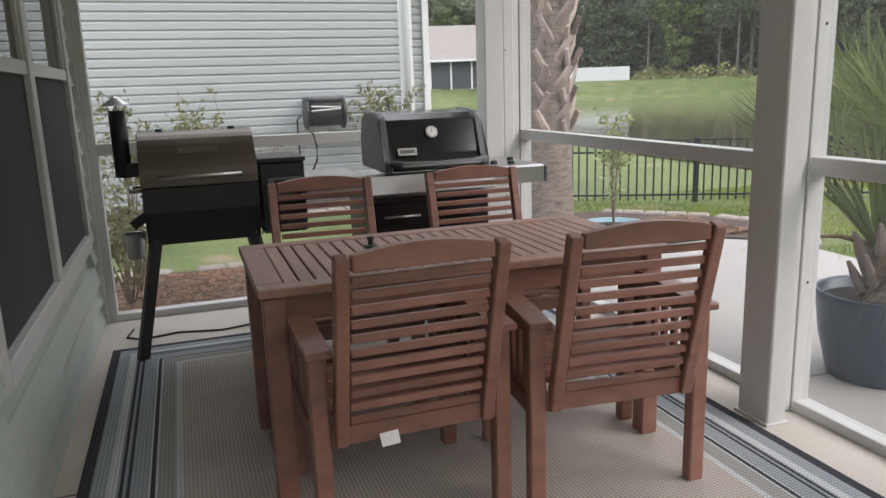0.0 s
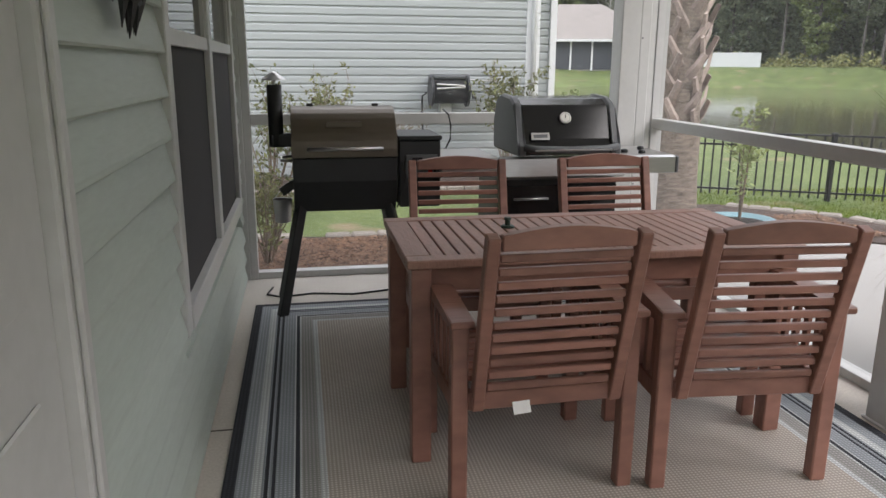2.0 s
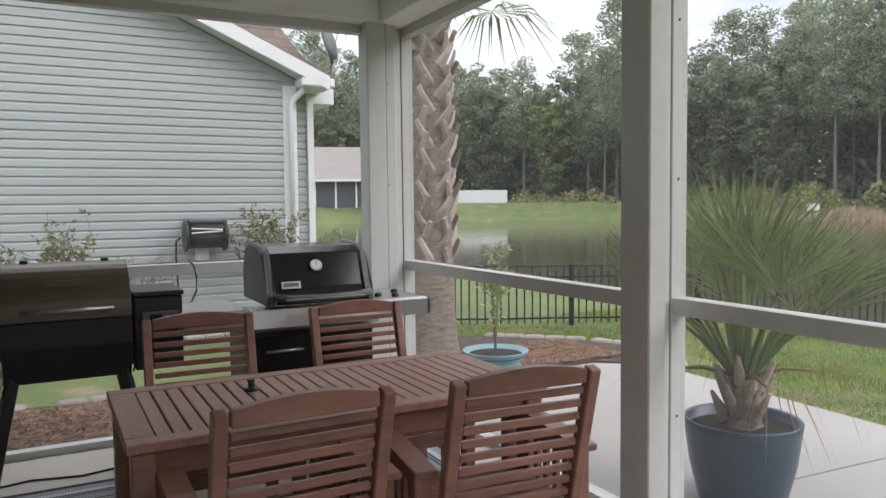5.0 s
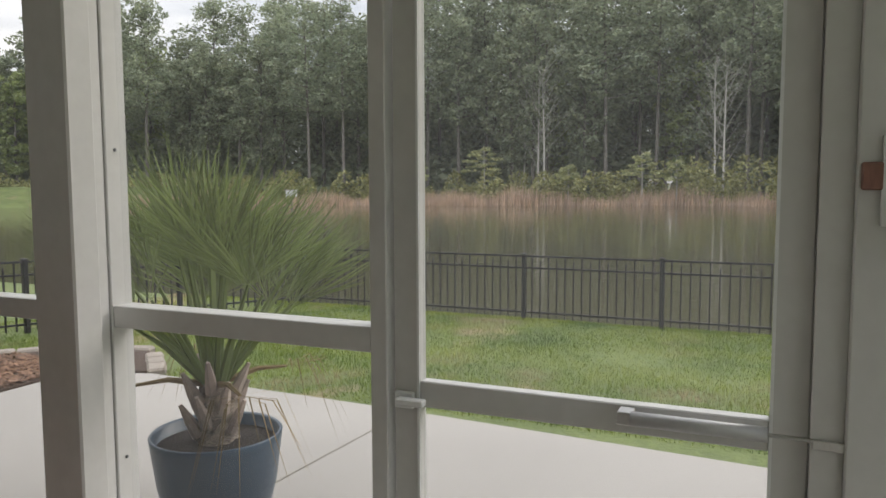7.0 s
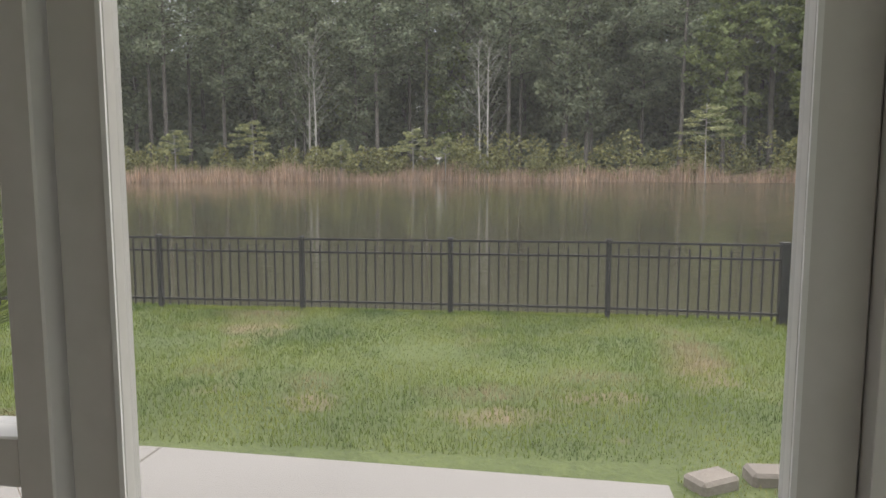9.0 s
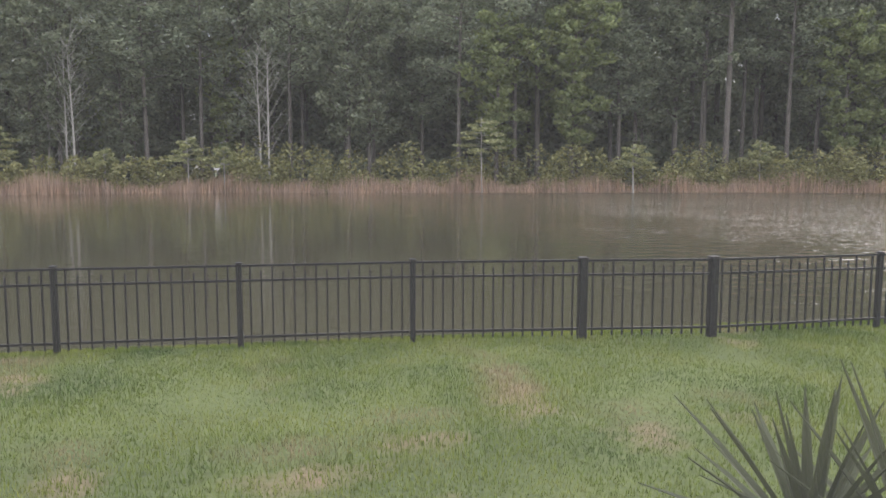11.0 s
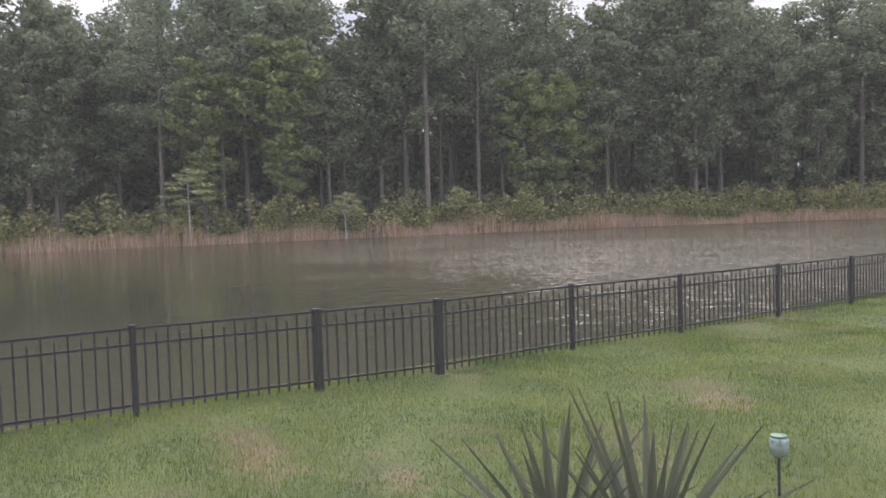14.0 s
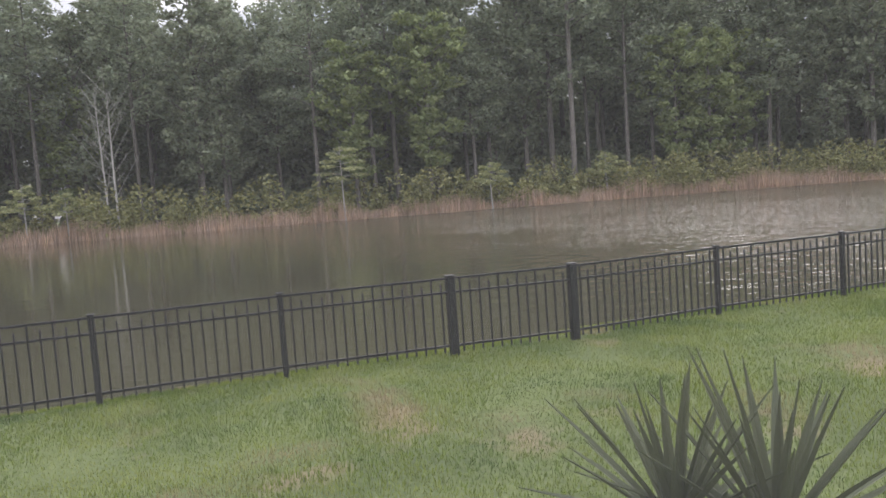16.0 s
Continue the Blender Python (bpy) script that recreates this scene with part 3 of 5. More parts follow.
def screen_door():
    d = thing("screen_door", pose(SX, 0.12, 0.012), "white aluminium screen door, shut, with a closer", "door")
    W, H = 1.0, 2.115
    for nm, y0, y1, z0, z1 in (("stile", 0, 0.078, 0, H), ("stile", W - 0.075, W, 0, H), ("top_rail", 0.078, W - 0.075, H - 0.08, H), ("bottom_rail", 0.078, W - 0.075, 0, 0.14), ("middle_rail", 0.078, W - 0.075, 0.835, 0.905)):
        part(nm, box((-0.02, y0, z0), (0.02, y1, z1), 0.003), WHITE, d)
    for y in (0.071, W - 0.075):
        part("spline", box((-0.024, y, 0.14), (-0.02, y + 0.007, H - 0.08)), NWHITE, d)
    part("insect_screen", sheet((0.002, 0.075, 0.905), (0.005, W - 0.075, H - 0.08)), HAZESCREEN, d, "grey screen door mesh, made denser to add haze").visible_shadow = False
    part("insect_screen", sheet((0.002, 0.075, 0.14), (0.005, W - 0.075, 0.835)), HAZESCREEN, d, "grey screen door mesh, made denser to add haze").visible_shadow = False
    closer = part("closer", tube([(-0.06, 0.37, 0.885), (-0.06, 0.08, 0.885)], 0.017, 14), GREYMET, d, "silver pneumatic door closer", True)
    part("rod", tube([(-0.06, 0.08, 0.885), (-0.05, -0.01, 0.88)], 0.005), STEEL, closer)
    part("bracket", box((-0.07, 0.365, 0.87), (-0.02, 0.40, 0.9), 0.002), STEEL, closer)
    part("bracket", box((-0.062, -0.09, 0.865), (-0.03, -0.005, 0.885), 0.002), STEEL, closer)
    latch = part("latch", box((-0.034, W - 0.06, 0.83), (-0.02, W - 0.005, 0.875), 0.003), NWHITE, d)
    part("latch_handle", box((-0.062, W - 0.10, 0.845), (-0.034, W - 0.02, 0.863), 0.003), NWHITE, latch)


screen_door()


def screw_heads(x, y, heights):
    for h in heights:
        k = part("screw", lathe([(0.006, 0.0), (0.006, 0.002), (0.003, 0.004)], 10), GREYP)
        k.matrix_basis = pose(x, y, h, 90, 0, 0)
        tagged(k, "small dark screw head in the white channel", "screw", "screws in the screen channels")


screw_heads(2.90, 2.1195, (0.55, 1.55, 2.2))
screw_heads(2.73, 4.6695, (0.6, 1.6, 2.3))

# ---------- patio and porch surroundings ----------
structure("patio", prism([(2.985, -0.19), (5.53, -0.19), (5.72, 2.49), (5.81, 4.95), (5.70, 5.3), (5.35, 5.6), (2.985, 5.6)], -0.32, -0.14, "z"), PATIOM, "pale brushed concrete patio slab with a joint", "patio")
structure("patio_joint", box((0, -0.006, -0.001), (2.72, 0.006, 0.003)), mat("joint_grime", (0.20, 0.185, 0.16), 0.95, var=0.2), "dark control joint in the patio", "joint").matrix_basis = pose(2.99, 2.66, -0.14, 0, 0, -3.5)
structure("mulch_bed_1", prism([(-0.1, 4.97), (2.95, 4.97), (2.95, 5.22), (2.6, 6.4), (1.5, 6.55), (0.6, 6.5), (-1.5, 6.8), (-1.5, 4.97)], -0.3, -0.12, "z"), MULCH, "brown shredded bark mulch beside the porch", "mulch")
structure("mulch_bed_2", prism([(-6, 9.2), (2.0, 9.25), (4.4, 9.5), (4.8, 10.5), (-6, 10.5)], -0.3, -0.13, "z"), MULCH, "brown bark mulch along the neighbouring house", "mulch")
structure("mulch_bed_3", prism([(2.99, 5.61), (5.36, 5.61), (5.72, 5.31), (5.83, 4.98), (6.5, 5.7), (6.0, 6.6), (5.1, 7.5), (3.6, 7.6), (2.99, 6.6)], -0.3, -0.125, "z"), MULCH, "bark mulch round the palm trunk", "mulch")
rng = random.Random(4)


def edging(points, every=0.24, z=-0.15):
    group = "edging stones round the beds"
    base = None
    for (x0, y0), (x1, y1) in zip(points, points[1:]):
        L = math.hypot(x1 - x0, y1 - y0)
        for i in range(int(L / every)):
            f = (i + 0.5) * every / L
            m = pose(x0 + (x1 - x0) * f, y0 + (y1 - y0) * f, z, 0, rng.uniform(-2, 2), math.degrees(math.atan2(y1 - y0, x1 - x0)) + rng.uniform(-4, 4))
            if base is None:
                bm = box((-0.117, -0.08, -0.05), (0.117, 0.08, 0.045), 0.018)
                base = tagged(part("edging_stone", bm, STONEM), "weathered tan concrete edging stone at the bed", "stone", group)
                base.matrix_basis = m
            else:
                copy_thing(base, m)


edging([(-2.0, 6.75), (0.6, 6.55), (1.6, 6.58), (2.7, 6.4)])
edging([(-6.0, 9.15), (2.0, 9.2), (4.4, 9.45)])
edging([(5.85, 4.95), (6.5, 5.65), (6.05, 6.6), (5.15, 7.5)])
edging([(5.55, -0.3), (5.7, -0.6), (5.72, -1.1)])

# ---------- rug ----------
rug = part("area_rug", box((-1.26, -2.42, 0.0), (1.26, 2.42, 0.008), 0.002), rug_material(1.26, 2.42))
rug.matrix_basis = pose(1.372, 1.72, 0.001)
tagged(rug, "beige woven outdoor rug with navy and grey striped border", "rug")


# ---------- table and chairs ----------
def dining_table():
    t = thing("dining_table", pose(0.755, 2.145, 0), "brown stained wooden outdoor table with slatted top", "table")
    W, D, H = 1.495, 0.745, 0.768
    for nm, lo, hi in (("top_frame", (0, 0, H - 0.03), (W, 0.075, H)), ("top_frame", (0, D - 0.075, H - 0.03), (W, D, H)), ("top_frame", (0, 0.075, H - 0.03), (0.09, D - 0.075, H)), ("top_frame", (W - 0.09, 0.075, H - 0.03), (W, D - 0.075, H))):
        part(nm, box(lo, hi, 0.004), WOODTOP, t)
    n = 25
    step = (W - 0.18) / n
    slat = None
    for i in range(n):
        if slat is None:
            slat = mesh_of(box((0.0028, 0.077, H - 0.026), (step - 0.0028, D - 0.077, H - 0.002), 0.003), "slat", WOODTOP)
        o = new("slat", slat)
        o.location, o.parent = (0.09 + i * step, 0, 0), t
    for lo, hi in (((0.08, 0.04, H - 0.12), (W - 0.08, 0.062, H - 0.032)), ((0.08, D - 0.062, H - 0.12), (W - 0.08, D - 0.04, H - 0.032)), ((0.04, 0.08, H - 0.12), (0.062, D - 0.08, H - 0.032)), ((W - 0.062, 0.08, H - 0.12), (W - 0.04, D - 0.08, H - 0.032))):
        part("apron", box(lo, hi, 0.003), WOOD, t)
    for x in (0.015, W - 0.085):
        for y in (0.015, D - 0.085):
            part("leg", box((x, y, 0.009), (x + 0.07, y + 0.07, H - 0.032), 0.005), WOOD, t)
    part("batten", box((W / 2 - 0.03, 0.065, H - 0.07), (W / 2 + 0.03, D - 0.065, H - 0.032), 0.003), WOOD, t)
    return t


dining_table()
cap = thing("umbrella_hole_cap", pose(1.235, 2.63, 0.767), "small dark green cap with a pull on the table", "cap")
part("base", lathe([(0.028, 0), (0.03, 0.004), (0.022, 0.01)], 16), mat("green_plastic", (0.012, 0.03, 0.02), 0.4, bump=0), cap)
part("knob", lathe([(0.011, 0.01), (0.011, 0.028), (0.015, 0.032), (0.013, 0.042)], 12), mat("green_knob", (0.012, 0.03, 0.02), 0.4, bump=0), cap)


def dining_chair(m):
    """Wooden armchair: origin between the back legs on the floor, facing +y."""
    c = thing("dining_armchair", m, "brown stained wooden armchair with horizontal slatted back", "chair", "armchairs round the table")
    W, D = 0.58, 0.52
    L = 0.05
    for x in (-W / 2, W / 2 - L):
        part("back_leg", box((x, -L / 2, 0.009), (x + L, L / 2, 0.60), 0.005), WOOD, c)
        part("front_leg", box((x, D - L, 0.009), (x + L, D, 0.60), 0.005), WOOD, c)
        xm = x + L / 2
        arm = [(-0.055, 0.60), (D + 0.03, 0.60), (D + 0.03, 0.625), (D / 2 + 0.05, 0.645), (0.05, 0.628), (-0.055, 0.622)]
        part("armrest", prism([(u, v) for u, v in arm], xm - 0.035, xm + 0.035, "x", None, 0.004), WOOD, c)
        part("side_rail", box((xm - 0.012, L / 2, 0.30), (xm + 0.012, D - L, 0.36), 0.003), WOOD, c)
        part("side_rail", box((xm - 0.012, L / 2, 0.555), (xm + 0.012, D - L, 0.60), 0.003), WOOD, c)
        for i in range(6):
            y = 0.065 + i * 0.066
            part("side_slat", box((xm - 0.008, y, 0.36), (xm + 0.008, y + 0.028, 0.555), 0.002), WOOD, c)

    def lean(v):
        return -0.02 - (v - 0.36) * 0.27
    bx = W / 2 - L - 0.006
    for s in (-1, 1):
        part("back_post", bar((s * (bx - 0.022), lean(0.33), 0.33), (s * (bx - 0.022), lean(0.90), 0.90), 0.044, 0.036, 0.004), WOOD, c)
    inner = bx - 0.046
    n = 11
    for i in range(n):
        v = 0.405 + i * 0.0428
        part("back_slat", box((-inner, lean(v) - 0.009, v - 0.0115), (inner, lean(v) + 0.009, v + 0.0115), 0.003), WOOD, c)
    part("bottom_rail", box((-W / 2 + L, -0.022, 0.325), (W / 2 - L, 0.016, 0.385), 0.004), WOOD, c)
    arch = [(-inner, 0.857), (inner, 0.857)] + [(inner - 2 * inner * k / 12, 0.900 + 0.022 * math.sin(math.pi * k / 12)) for k in range(13)]
    top = prism(arch, lean(0.87) - 0.017, lean(0.87) + 0.017, "y", None, 0.004)
    part("top_rail", top, WOOD, c)
    part("front_rail", box((-W / 2 + L, D - 0.04, 0.34), (W / 2 - L, D - 0.015, 0.40), 0.003), WOOD, c)
    for i in range(8):
        y = 0.03 + i * 0.058
        part("seat_slat", box((-W / 2 + 0.035, y, 0.40), (W / 2 - 0.035, y + 0.046, 0.418), 0.003), WOOD, c)
    return c


chair = dining_chair(pose(1.17, 1.905, 0, 0, 0, 1))
chair.scale = (1.09, 1.0, 1.045)
copy_thing(chair, pose(1.855, 1.85, 0, 0, 0, -5))
copy_thing(chair, pose(1.19, 3.30, 0, 0, 0, 178))
copy_thing(chair, pose(1.985, 3.30, 0, 0, 0, 180))
tag = part("care_tag", box((-0.03, -0.001, -0.04), (0.03, 0.001, 0.0)), PAPER)
tag.matrix_basis = pose(1.08, 1.872, 0.365, -25, 0, 8)
tagged(tag, "small white paper tag hanging from the chair rail", "tag")
tie = part("cord_loop", tube([(0.926, 1.93, 0.36), (0.90, 1.95, 0.30), (0.895, 1.96, 0.25), (0.91, 1.955, 0.24), (0.916, 1.94, 0.32)], 0.004, 6), ROPE, None, "", True)
tagged(tie, "pale cord looped on the chair side rail", "cord")


# ---------- smoker ----------
def pellet_smoker():
    s = thing("pellet_smoker", pose(0.655, 4.12, 0), "bronze and black pellet smoker grill on splayed legs", "grill")
    hw, r = 0.29, 0.24
    cz = 0.93

    def arc(a0, a1, rad, n=18):
        return [(rad * math.cos(radians(a0 + (a1 - a0) * i / n)), cz + rad * math.sin(radians(a0 + (a1 - a0) * i / n)) * 1.06) for i in range(n + 1)]
    lid = part("lid", prism(arc(-4, 184, r), -hw, hw, "x", None, 0.004), BRONZE, s, "bronze powder-coated barrel lid")
    part("body", prism([(r, cz - 0.02), (-r, cz - 0.02), (-r * 0.98, 0.78), (-r * 0.62, 0.60), (r * 0.62, 0.60), (r * 0.98, 0.78)], -hw + 0.002, hw - 0.002, "x", None, 0.004), BLACKP, s, "black steel lower body")
    part("emblem", box((-0.10, -r * 0.79 - 0.012, 1.075), (0.10, -r * 0.79 + 0.004, 1.105), 0.002, None, None), BRONZE, lid)
    handle = part("handle", tube([(-0.205, -r - 0.045, cz + 0.035), (0.205, -r - 0.045, cz + 0.035)], 0.011, 10), STEEL, lid, "polished steel bar handle", True)
    for x in (-0.19, 0.19):
        part("standoff", tube([(x, -r + 0.01, cz + 0.035), (x, -r - 0.045, cz + 0.035)], 0.008, 8), STEEL, handle)
    for x in (-0.20, 0.17):
        part("lid_stop", box((x, -0.02, 1.178), (x + 0.035, 0.02, 1.197), 0.003), BLACKP, lid)
    for sx in (-1, 1):
        for sy in (-1, 1):
            part("leg", bar((sx * (hw + 0.09), sy * 0.20, 0.0), (sx * (hw - 0.06), sy * 0.13, 0.72), 0.055, 0.05, 0.006), BLACKP, s)
    stack = part("chimney", tube([(-hw - 0.085, 0.0, 0.955), (-hw - 0.085, 0.0, 1.30)], 0.042, 20), BLACKP, s, "", True)
    part("elbow", box((-hw - 0.12, -0.04, 0.955), (-hw + 0.02, 0.04, 1.03), 0.01), BLACKP, stack)
    part("rain_cap", lathe([(0.068, 0.0), (0.066, 0.006), (0.02, 0.04), (0.004, 0.048)], 20), STEEL, stack, "grey conical rain cap").matrix_basis = pose(-hw - 0.085, 0, 1.325)
    part("cap_stem", tube([(-hw - 0.085, 0, 1.29), (-hw - 0.085, 0, 1.33)], 0.006), STEEL, stack)
    hop = part("hopper", box((hw + 0.012, -0.20, 0.62), (hw + 0.25, 0.22, 1.00), 0.008), BLACKP, s, "black steel pellet hopper")
    part("hopper_lid", box((hw + 0.008, -0.21, 1.0), (hw + 0.258, 0.225, 1.025), 0.005), BLACKP, hop)
    ctl = part("control_panel", box((hw + 0.05, -0.212, 0.79), (hw + 0.23, -0.20, 0.92), 0.003), GREYP, hop)
    part("display", box((hw + 0.085, -0.2145, 0.86), (hw + 0.145, -0.212, 0.905)), BLACKG, ctl)
    part("switch", box((hw + 0.175, -0.217, 0.81), (hw + 0.20, -0.212, 0.832), 0.001), RED, ctl, "red rocker switch")
    part("badge", box((hw + 0.165, -0.2145, 0.88), (hw + 0.21, -0.212, 0.895)), PAPER, ctl)
    part("probe_wire", tube([(hw + 0.03, -0.21, 0.88), (hw + 0.05, -0.23, 0.80), (hw + 0.015, -0.24, 0.70), (hw - 0.0, -0.2, 0.62)], 0.004, 6), CABLE, s, "", True)
    part("side_handle", tube([(-hw, -0.10, 0.885), (-hw - 0.06, -0.10, 0.885), (-hw - 0.065, 0.10, 0.885), (-hw, 0.10, 0.885)], 0.008), STEEL, s, "", True)
    part("drip_spout", bar((-hw + 0.02, -0.06, 0.76), (-hw - 0.07, -0.06, 0.70), 0.05, 0.03, 0.004), BLACKP, s)
    pail = part("grease_pail", lathe([(0.045, 0.0), (0.055, 0.13), (0.058, 0.133), (0.053, 0.13), (0.043, 0.01)], 18), STEEL, s, "galvanised steel grease pail", True)
    pail.matrix_basis = pose(-hw - 0.065, -0.06, 0.53)
    part("bail", tube([(-hw - 0.115, -0.06, 0.66), (-hw - 0.065, -0.06, 0.72), (-hw - 0.015, -0.06, 0.66)], 0.003, 6), STEEL, s)


pellet_smoker()


def gas_grill():
    g = thing("gas_grill", pose(1.885, 4.10, 0), "black lidded gas grill with steel side shelves", "grill")
    part("cabinet", box((-0.36, -0.24, 0.10), (0.36, 0.26, 0.80), 0.008), BLACKP, g, "black enamelled cabinet")
    for x0, x1 in ((-0.35, -0.005), (0.005, 0.35)):
        d = part("cabinet_door", box((x0, -0.262, 0.14), (x1, -0.242, 0.74), 0.006), BLACKG, g)
        part("handle", tube([(x0 + 0.07, -0.285, 0.665), (x1 - 0.07, -0.285, 0.665)], 0.007), STEEL, d, "chrome bar handle", True)
    part("control_panel", prism([(-0.30, 0.78), (-0.33, 0.80), (-0.31, 0.90), (-0.26, 0.91), (-0.25, 0.78)], -0.37, 0.37, "x", None, 0.003), STEEL, g, "brushed steel front panel")
    for x in (-0.38, 0.38):
        s = -1 if x < 0 else 1
        a, b = sorted((s * 0.375, s * 0.70))
        sh = part("side_shelf", box((a, -0.28, 0.875), (b, 0.24, 0.905), 0.006), STEEL, g, "brushed steel side shelf")
        part("shelf_front", box((a, -0.292, 0.80), (b, -0.28, 0.898), 0.004), STEEL, sh)
        a2, b2 = sorted((s * 0.70, s * 0.725))
        part("end_cap", box((a2, -0.29, 0.80), (b2, 0.24, 0.90), 0.008), GREYP, sh)
    for i in range(4):
        part("tool_hook", box((-0.735, -0.22 + i * 0.1, 0.82), (-0.72, -0.19 + i * 0.1, 0.89), 0.004), BLACKP, g)
    for x, y in ((0.45, -0.12), (0.54, -0.17), (0.62, 0.02)):
        part("knob", lathe([(0.022, 0), (0.02, 0.018), (0.012, 0.022)], 14), BLACKP, g).matrix_basis = pose(x, y, 0.905)
    prof = [(-0.30, 0.915), (0.24, 0.915), (0.25, 1.08), (0.19, 1.205), (0.10, 1.235), (-0.10, 1.225), (-0.175, 1.19), (-0.26, 1.00), (-0.30, 0.965)]
    lid = part("lid", prism(prof, -0.225, 0.30, "x", None, 0.006), BLACKG, g, "glossy black enamel lid")
    for s in (-1, 1):
        cap = [(u * 1.045 - 0.002, 0.91 + (v - 0.915) * 1.05) for u, v in prof]
        part("lid_end", prism(cap, 0.037 + s * 0.284 - 0.024, 0.037 + s * 0.284 + 0.024, "x", None, 0.012), GREYP, lid, "dark grey cast end cap")
    h = part("handle", tube([(-0.24, -0.325, 0.965), (-0.16, -0.345, 0.955), (0.037, -0.352, 0.95), (0.235, -0.345, 0.955), (0.315, -0.325, 0.965)], 0.02, 10), GREYP, lid, "", True)
    part("handle_trim", box((-0.19, -0.375, 0.946), (0.265, -0.368, 0.956), 0.002), STEEL, h)
    tilt = pose(0.03, -0.213, 1.118, 67, 0, 0)
    dial = part("thermometer", lathe([(0.034, 0), (0.036, 0.008), (0.03, 0.013), (0.026, 0.010)], 24), STEEL, lid, "round steel lid thermometer", True)
    dial.matrix_basis = tilt
    part("dial_face", lathe([(0.024, 0.0105), (0.024, 0.0125)], 20), PAPER, dial)
    part("needle", box((-0.002, -0.002, 0.0125), (0.002, 0.018, 0.0145)), BLACKP, dial)
    badge = part("badge", box((-0.055, -0.022, -0.001), (0.055, 0.022, 0.005), 0.002), STEEL, lid, "steel badge plate")
    badge.matrix_basis = pose(-0.13, -0.264, 1.02, 67, 0, 0)
    part("badge_bar", box((-0.042, -0.01, 0.005), (0.042, 0.01, 0.0062)), GREYP, badge)
    for x in (-0.31, 0.31):
        for y in (-0.18, 0.20):
            w = part("caster", tube([(x - 0.015, y, 0.05), (x + 0.015, y, 0.05)], 0.05, 16), BLACKP, g)
            part("caster_fork", box((x - 0.02, y - 0.012, 0.05), (x + 0.02, y + 0.012, 0.11)), STEEL, w)


gas_grill()
cord = part("power_cord", tube([(0.20, 4.50, 0.008), (0.17, 4.35, 0.007), (0.26, 4.28, 0.007), (0.45, 4.33, 0.007), (0.7, 4.27, 0.007), (0.95, 4.33, 0.007), (1.2, 4.3, 0.007), (1.45, 4.38, 0.007)], 0.006, 6), CABLE, None, "", True)
tagged(cord, "black power cord lying on the concrete", "cord")
lead = part("hopper_lead", tube([(1.362, 4.735, 1.124), (1.362, 4.55, 1.104), (1.378, 4.55, 1.03), (1.375, 4.55, 0.945), (1.345, 4.55, 0.882), (1.284, 4.55, 0.853), (1.02, 4.40, 0.86)], 0.006, 6), CABLE, None, "", True)
tagged(lead, "black lead looping from the rail to the hopper", "cord")


# ---------- wall mirror ----------
def wall_mirror():
    o = thing("wall_mirror", pose(0.02, 1.62, 1.88), "oval wall mirror framed by black metal leaves", "mirror")
    a, b = 0.15, 0.26
    ring = [(0.02, a * math.cos(k * math.tau / 36), b * math.sin(k * math.tau / 36)) for k in range(37)]
    part("frame", tube(ring, 0.014, 8, None, False), BLACKP, o, "", True)
    part("glass", prism([(a * math.cos(k * math.tau / 36), b * math.sin(k * math.tau / 36)) for k in range(36)], 0.004, 0.014, "x"), MIRROR, o, "mirror glass")
    for k in range(22):
        t = k * math.tau / 22 + 0.1
        y, zz = (a + 0.015) * math.cos(t), (b + 0.015) * math.sin(t)
        d = Vector((0.0, math.cos(t + 0.9) * 0.10, math.sin(t + 0.9) * 0.12 - 0.06))
        part("leaf", tube([(0.018, y, zz), (0.045, y + d.y * 0.5, zz + d.z * 0.5), (0.03, y + d.y, zz + d.z)], [0.012, 0.017, 0.001], 5), BLACKP, o)
    for k in range(5):
        y = -0.07 + k * 0.035
        part("leaf", tube([(0.02, y, -b), (0.04, y + 0.01, -b - 0.07), (0.03, y + 0.015, -b - 0.13 - 0.02 * (k % 2))], [0.011, 0.014, 0.001], 5), BLACKP, o)


wall_mirror()

# ---------- board and bag beside the door ----------
board = thing("key_board", pose(2.84, -0.063, 1.348), "white board with hooks fixed beside the screen door", "board")
part("board", box((-0.012, -0.09, 0.0), (0.0, 0.075, 0.18), 0.002), NWHITE, board)
part("hook", box((-0.03, -0.005, 0.10), (-0.012, 0.045, 0.135), 0.003), BLACKP, board)
part("hook", box((-0.026, 0.028, 0.135), (-0.012, 0.042, 0.155), 0.002), BLACKP, board)
part("hook", box((-0.024, 0.022, 0.163), (-0.012, 0.034, 0.172), 0.002), BLACKP, board)
bagm = bmesh.new()
bmesh.ops.create_icosphere(bagm, subdivisions=3, radius=0.06)
for v in bagm.verts:
    n3 = noise.noise(v.co * 22) * 0.022
    v.co = Vector((v.co.x * 0.45, v.co.y, v.co.z * 1.15)) + v.co.normalized() * n3
bag = part("plastic_bag", bagm, PLASTIC)
bag.matrix_basis = pose(2.795, -0.085, 1.385)
tagged(bag, "crumpled clear plastic bag hanging on the board", "bag")
tile = part("wooden_plaque", box((-0.014, -0.02, 0.0), (0.0, 0.02, 0.055), 0.004), WOOD)
tile.matrix_basis = pose(2.84, 0.028, 1.42)
tagged(tile, "small brown wooden plaque on the wall", "plaque")


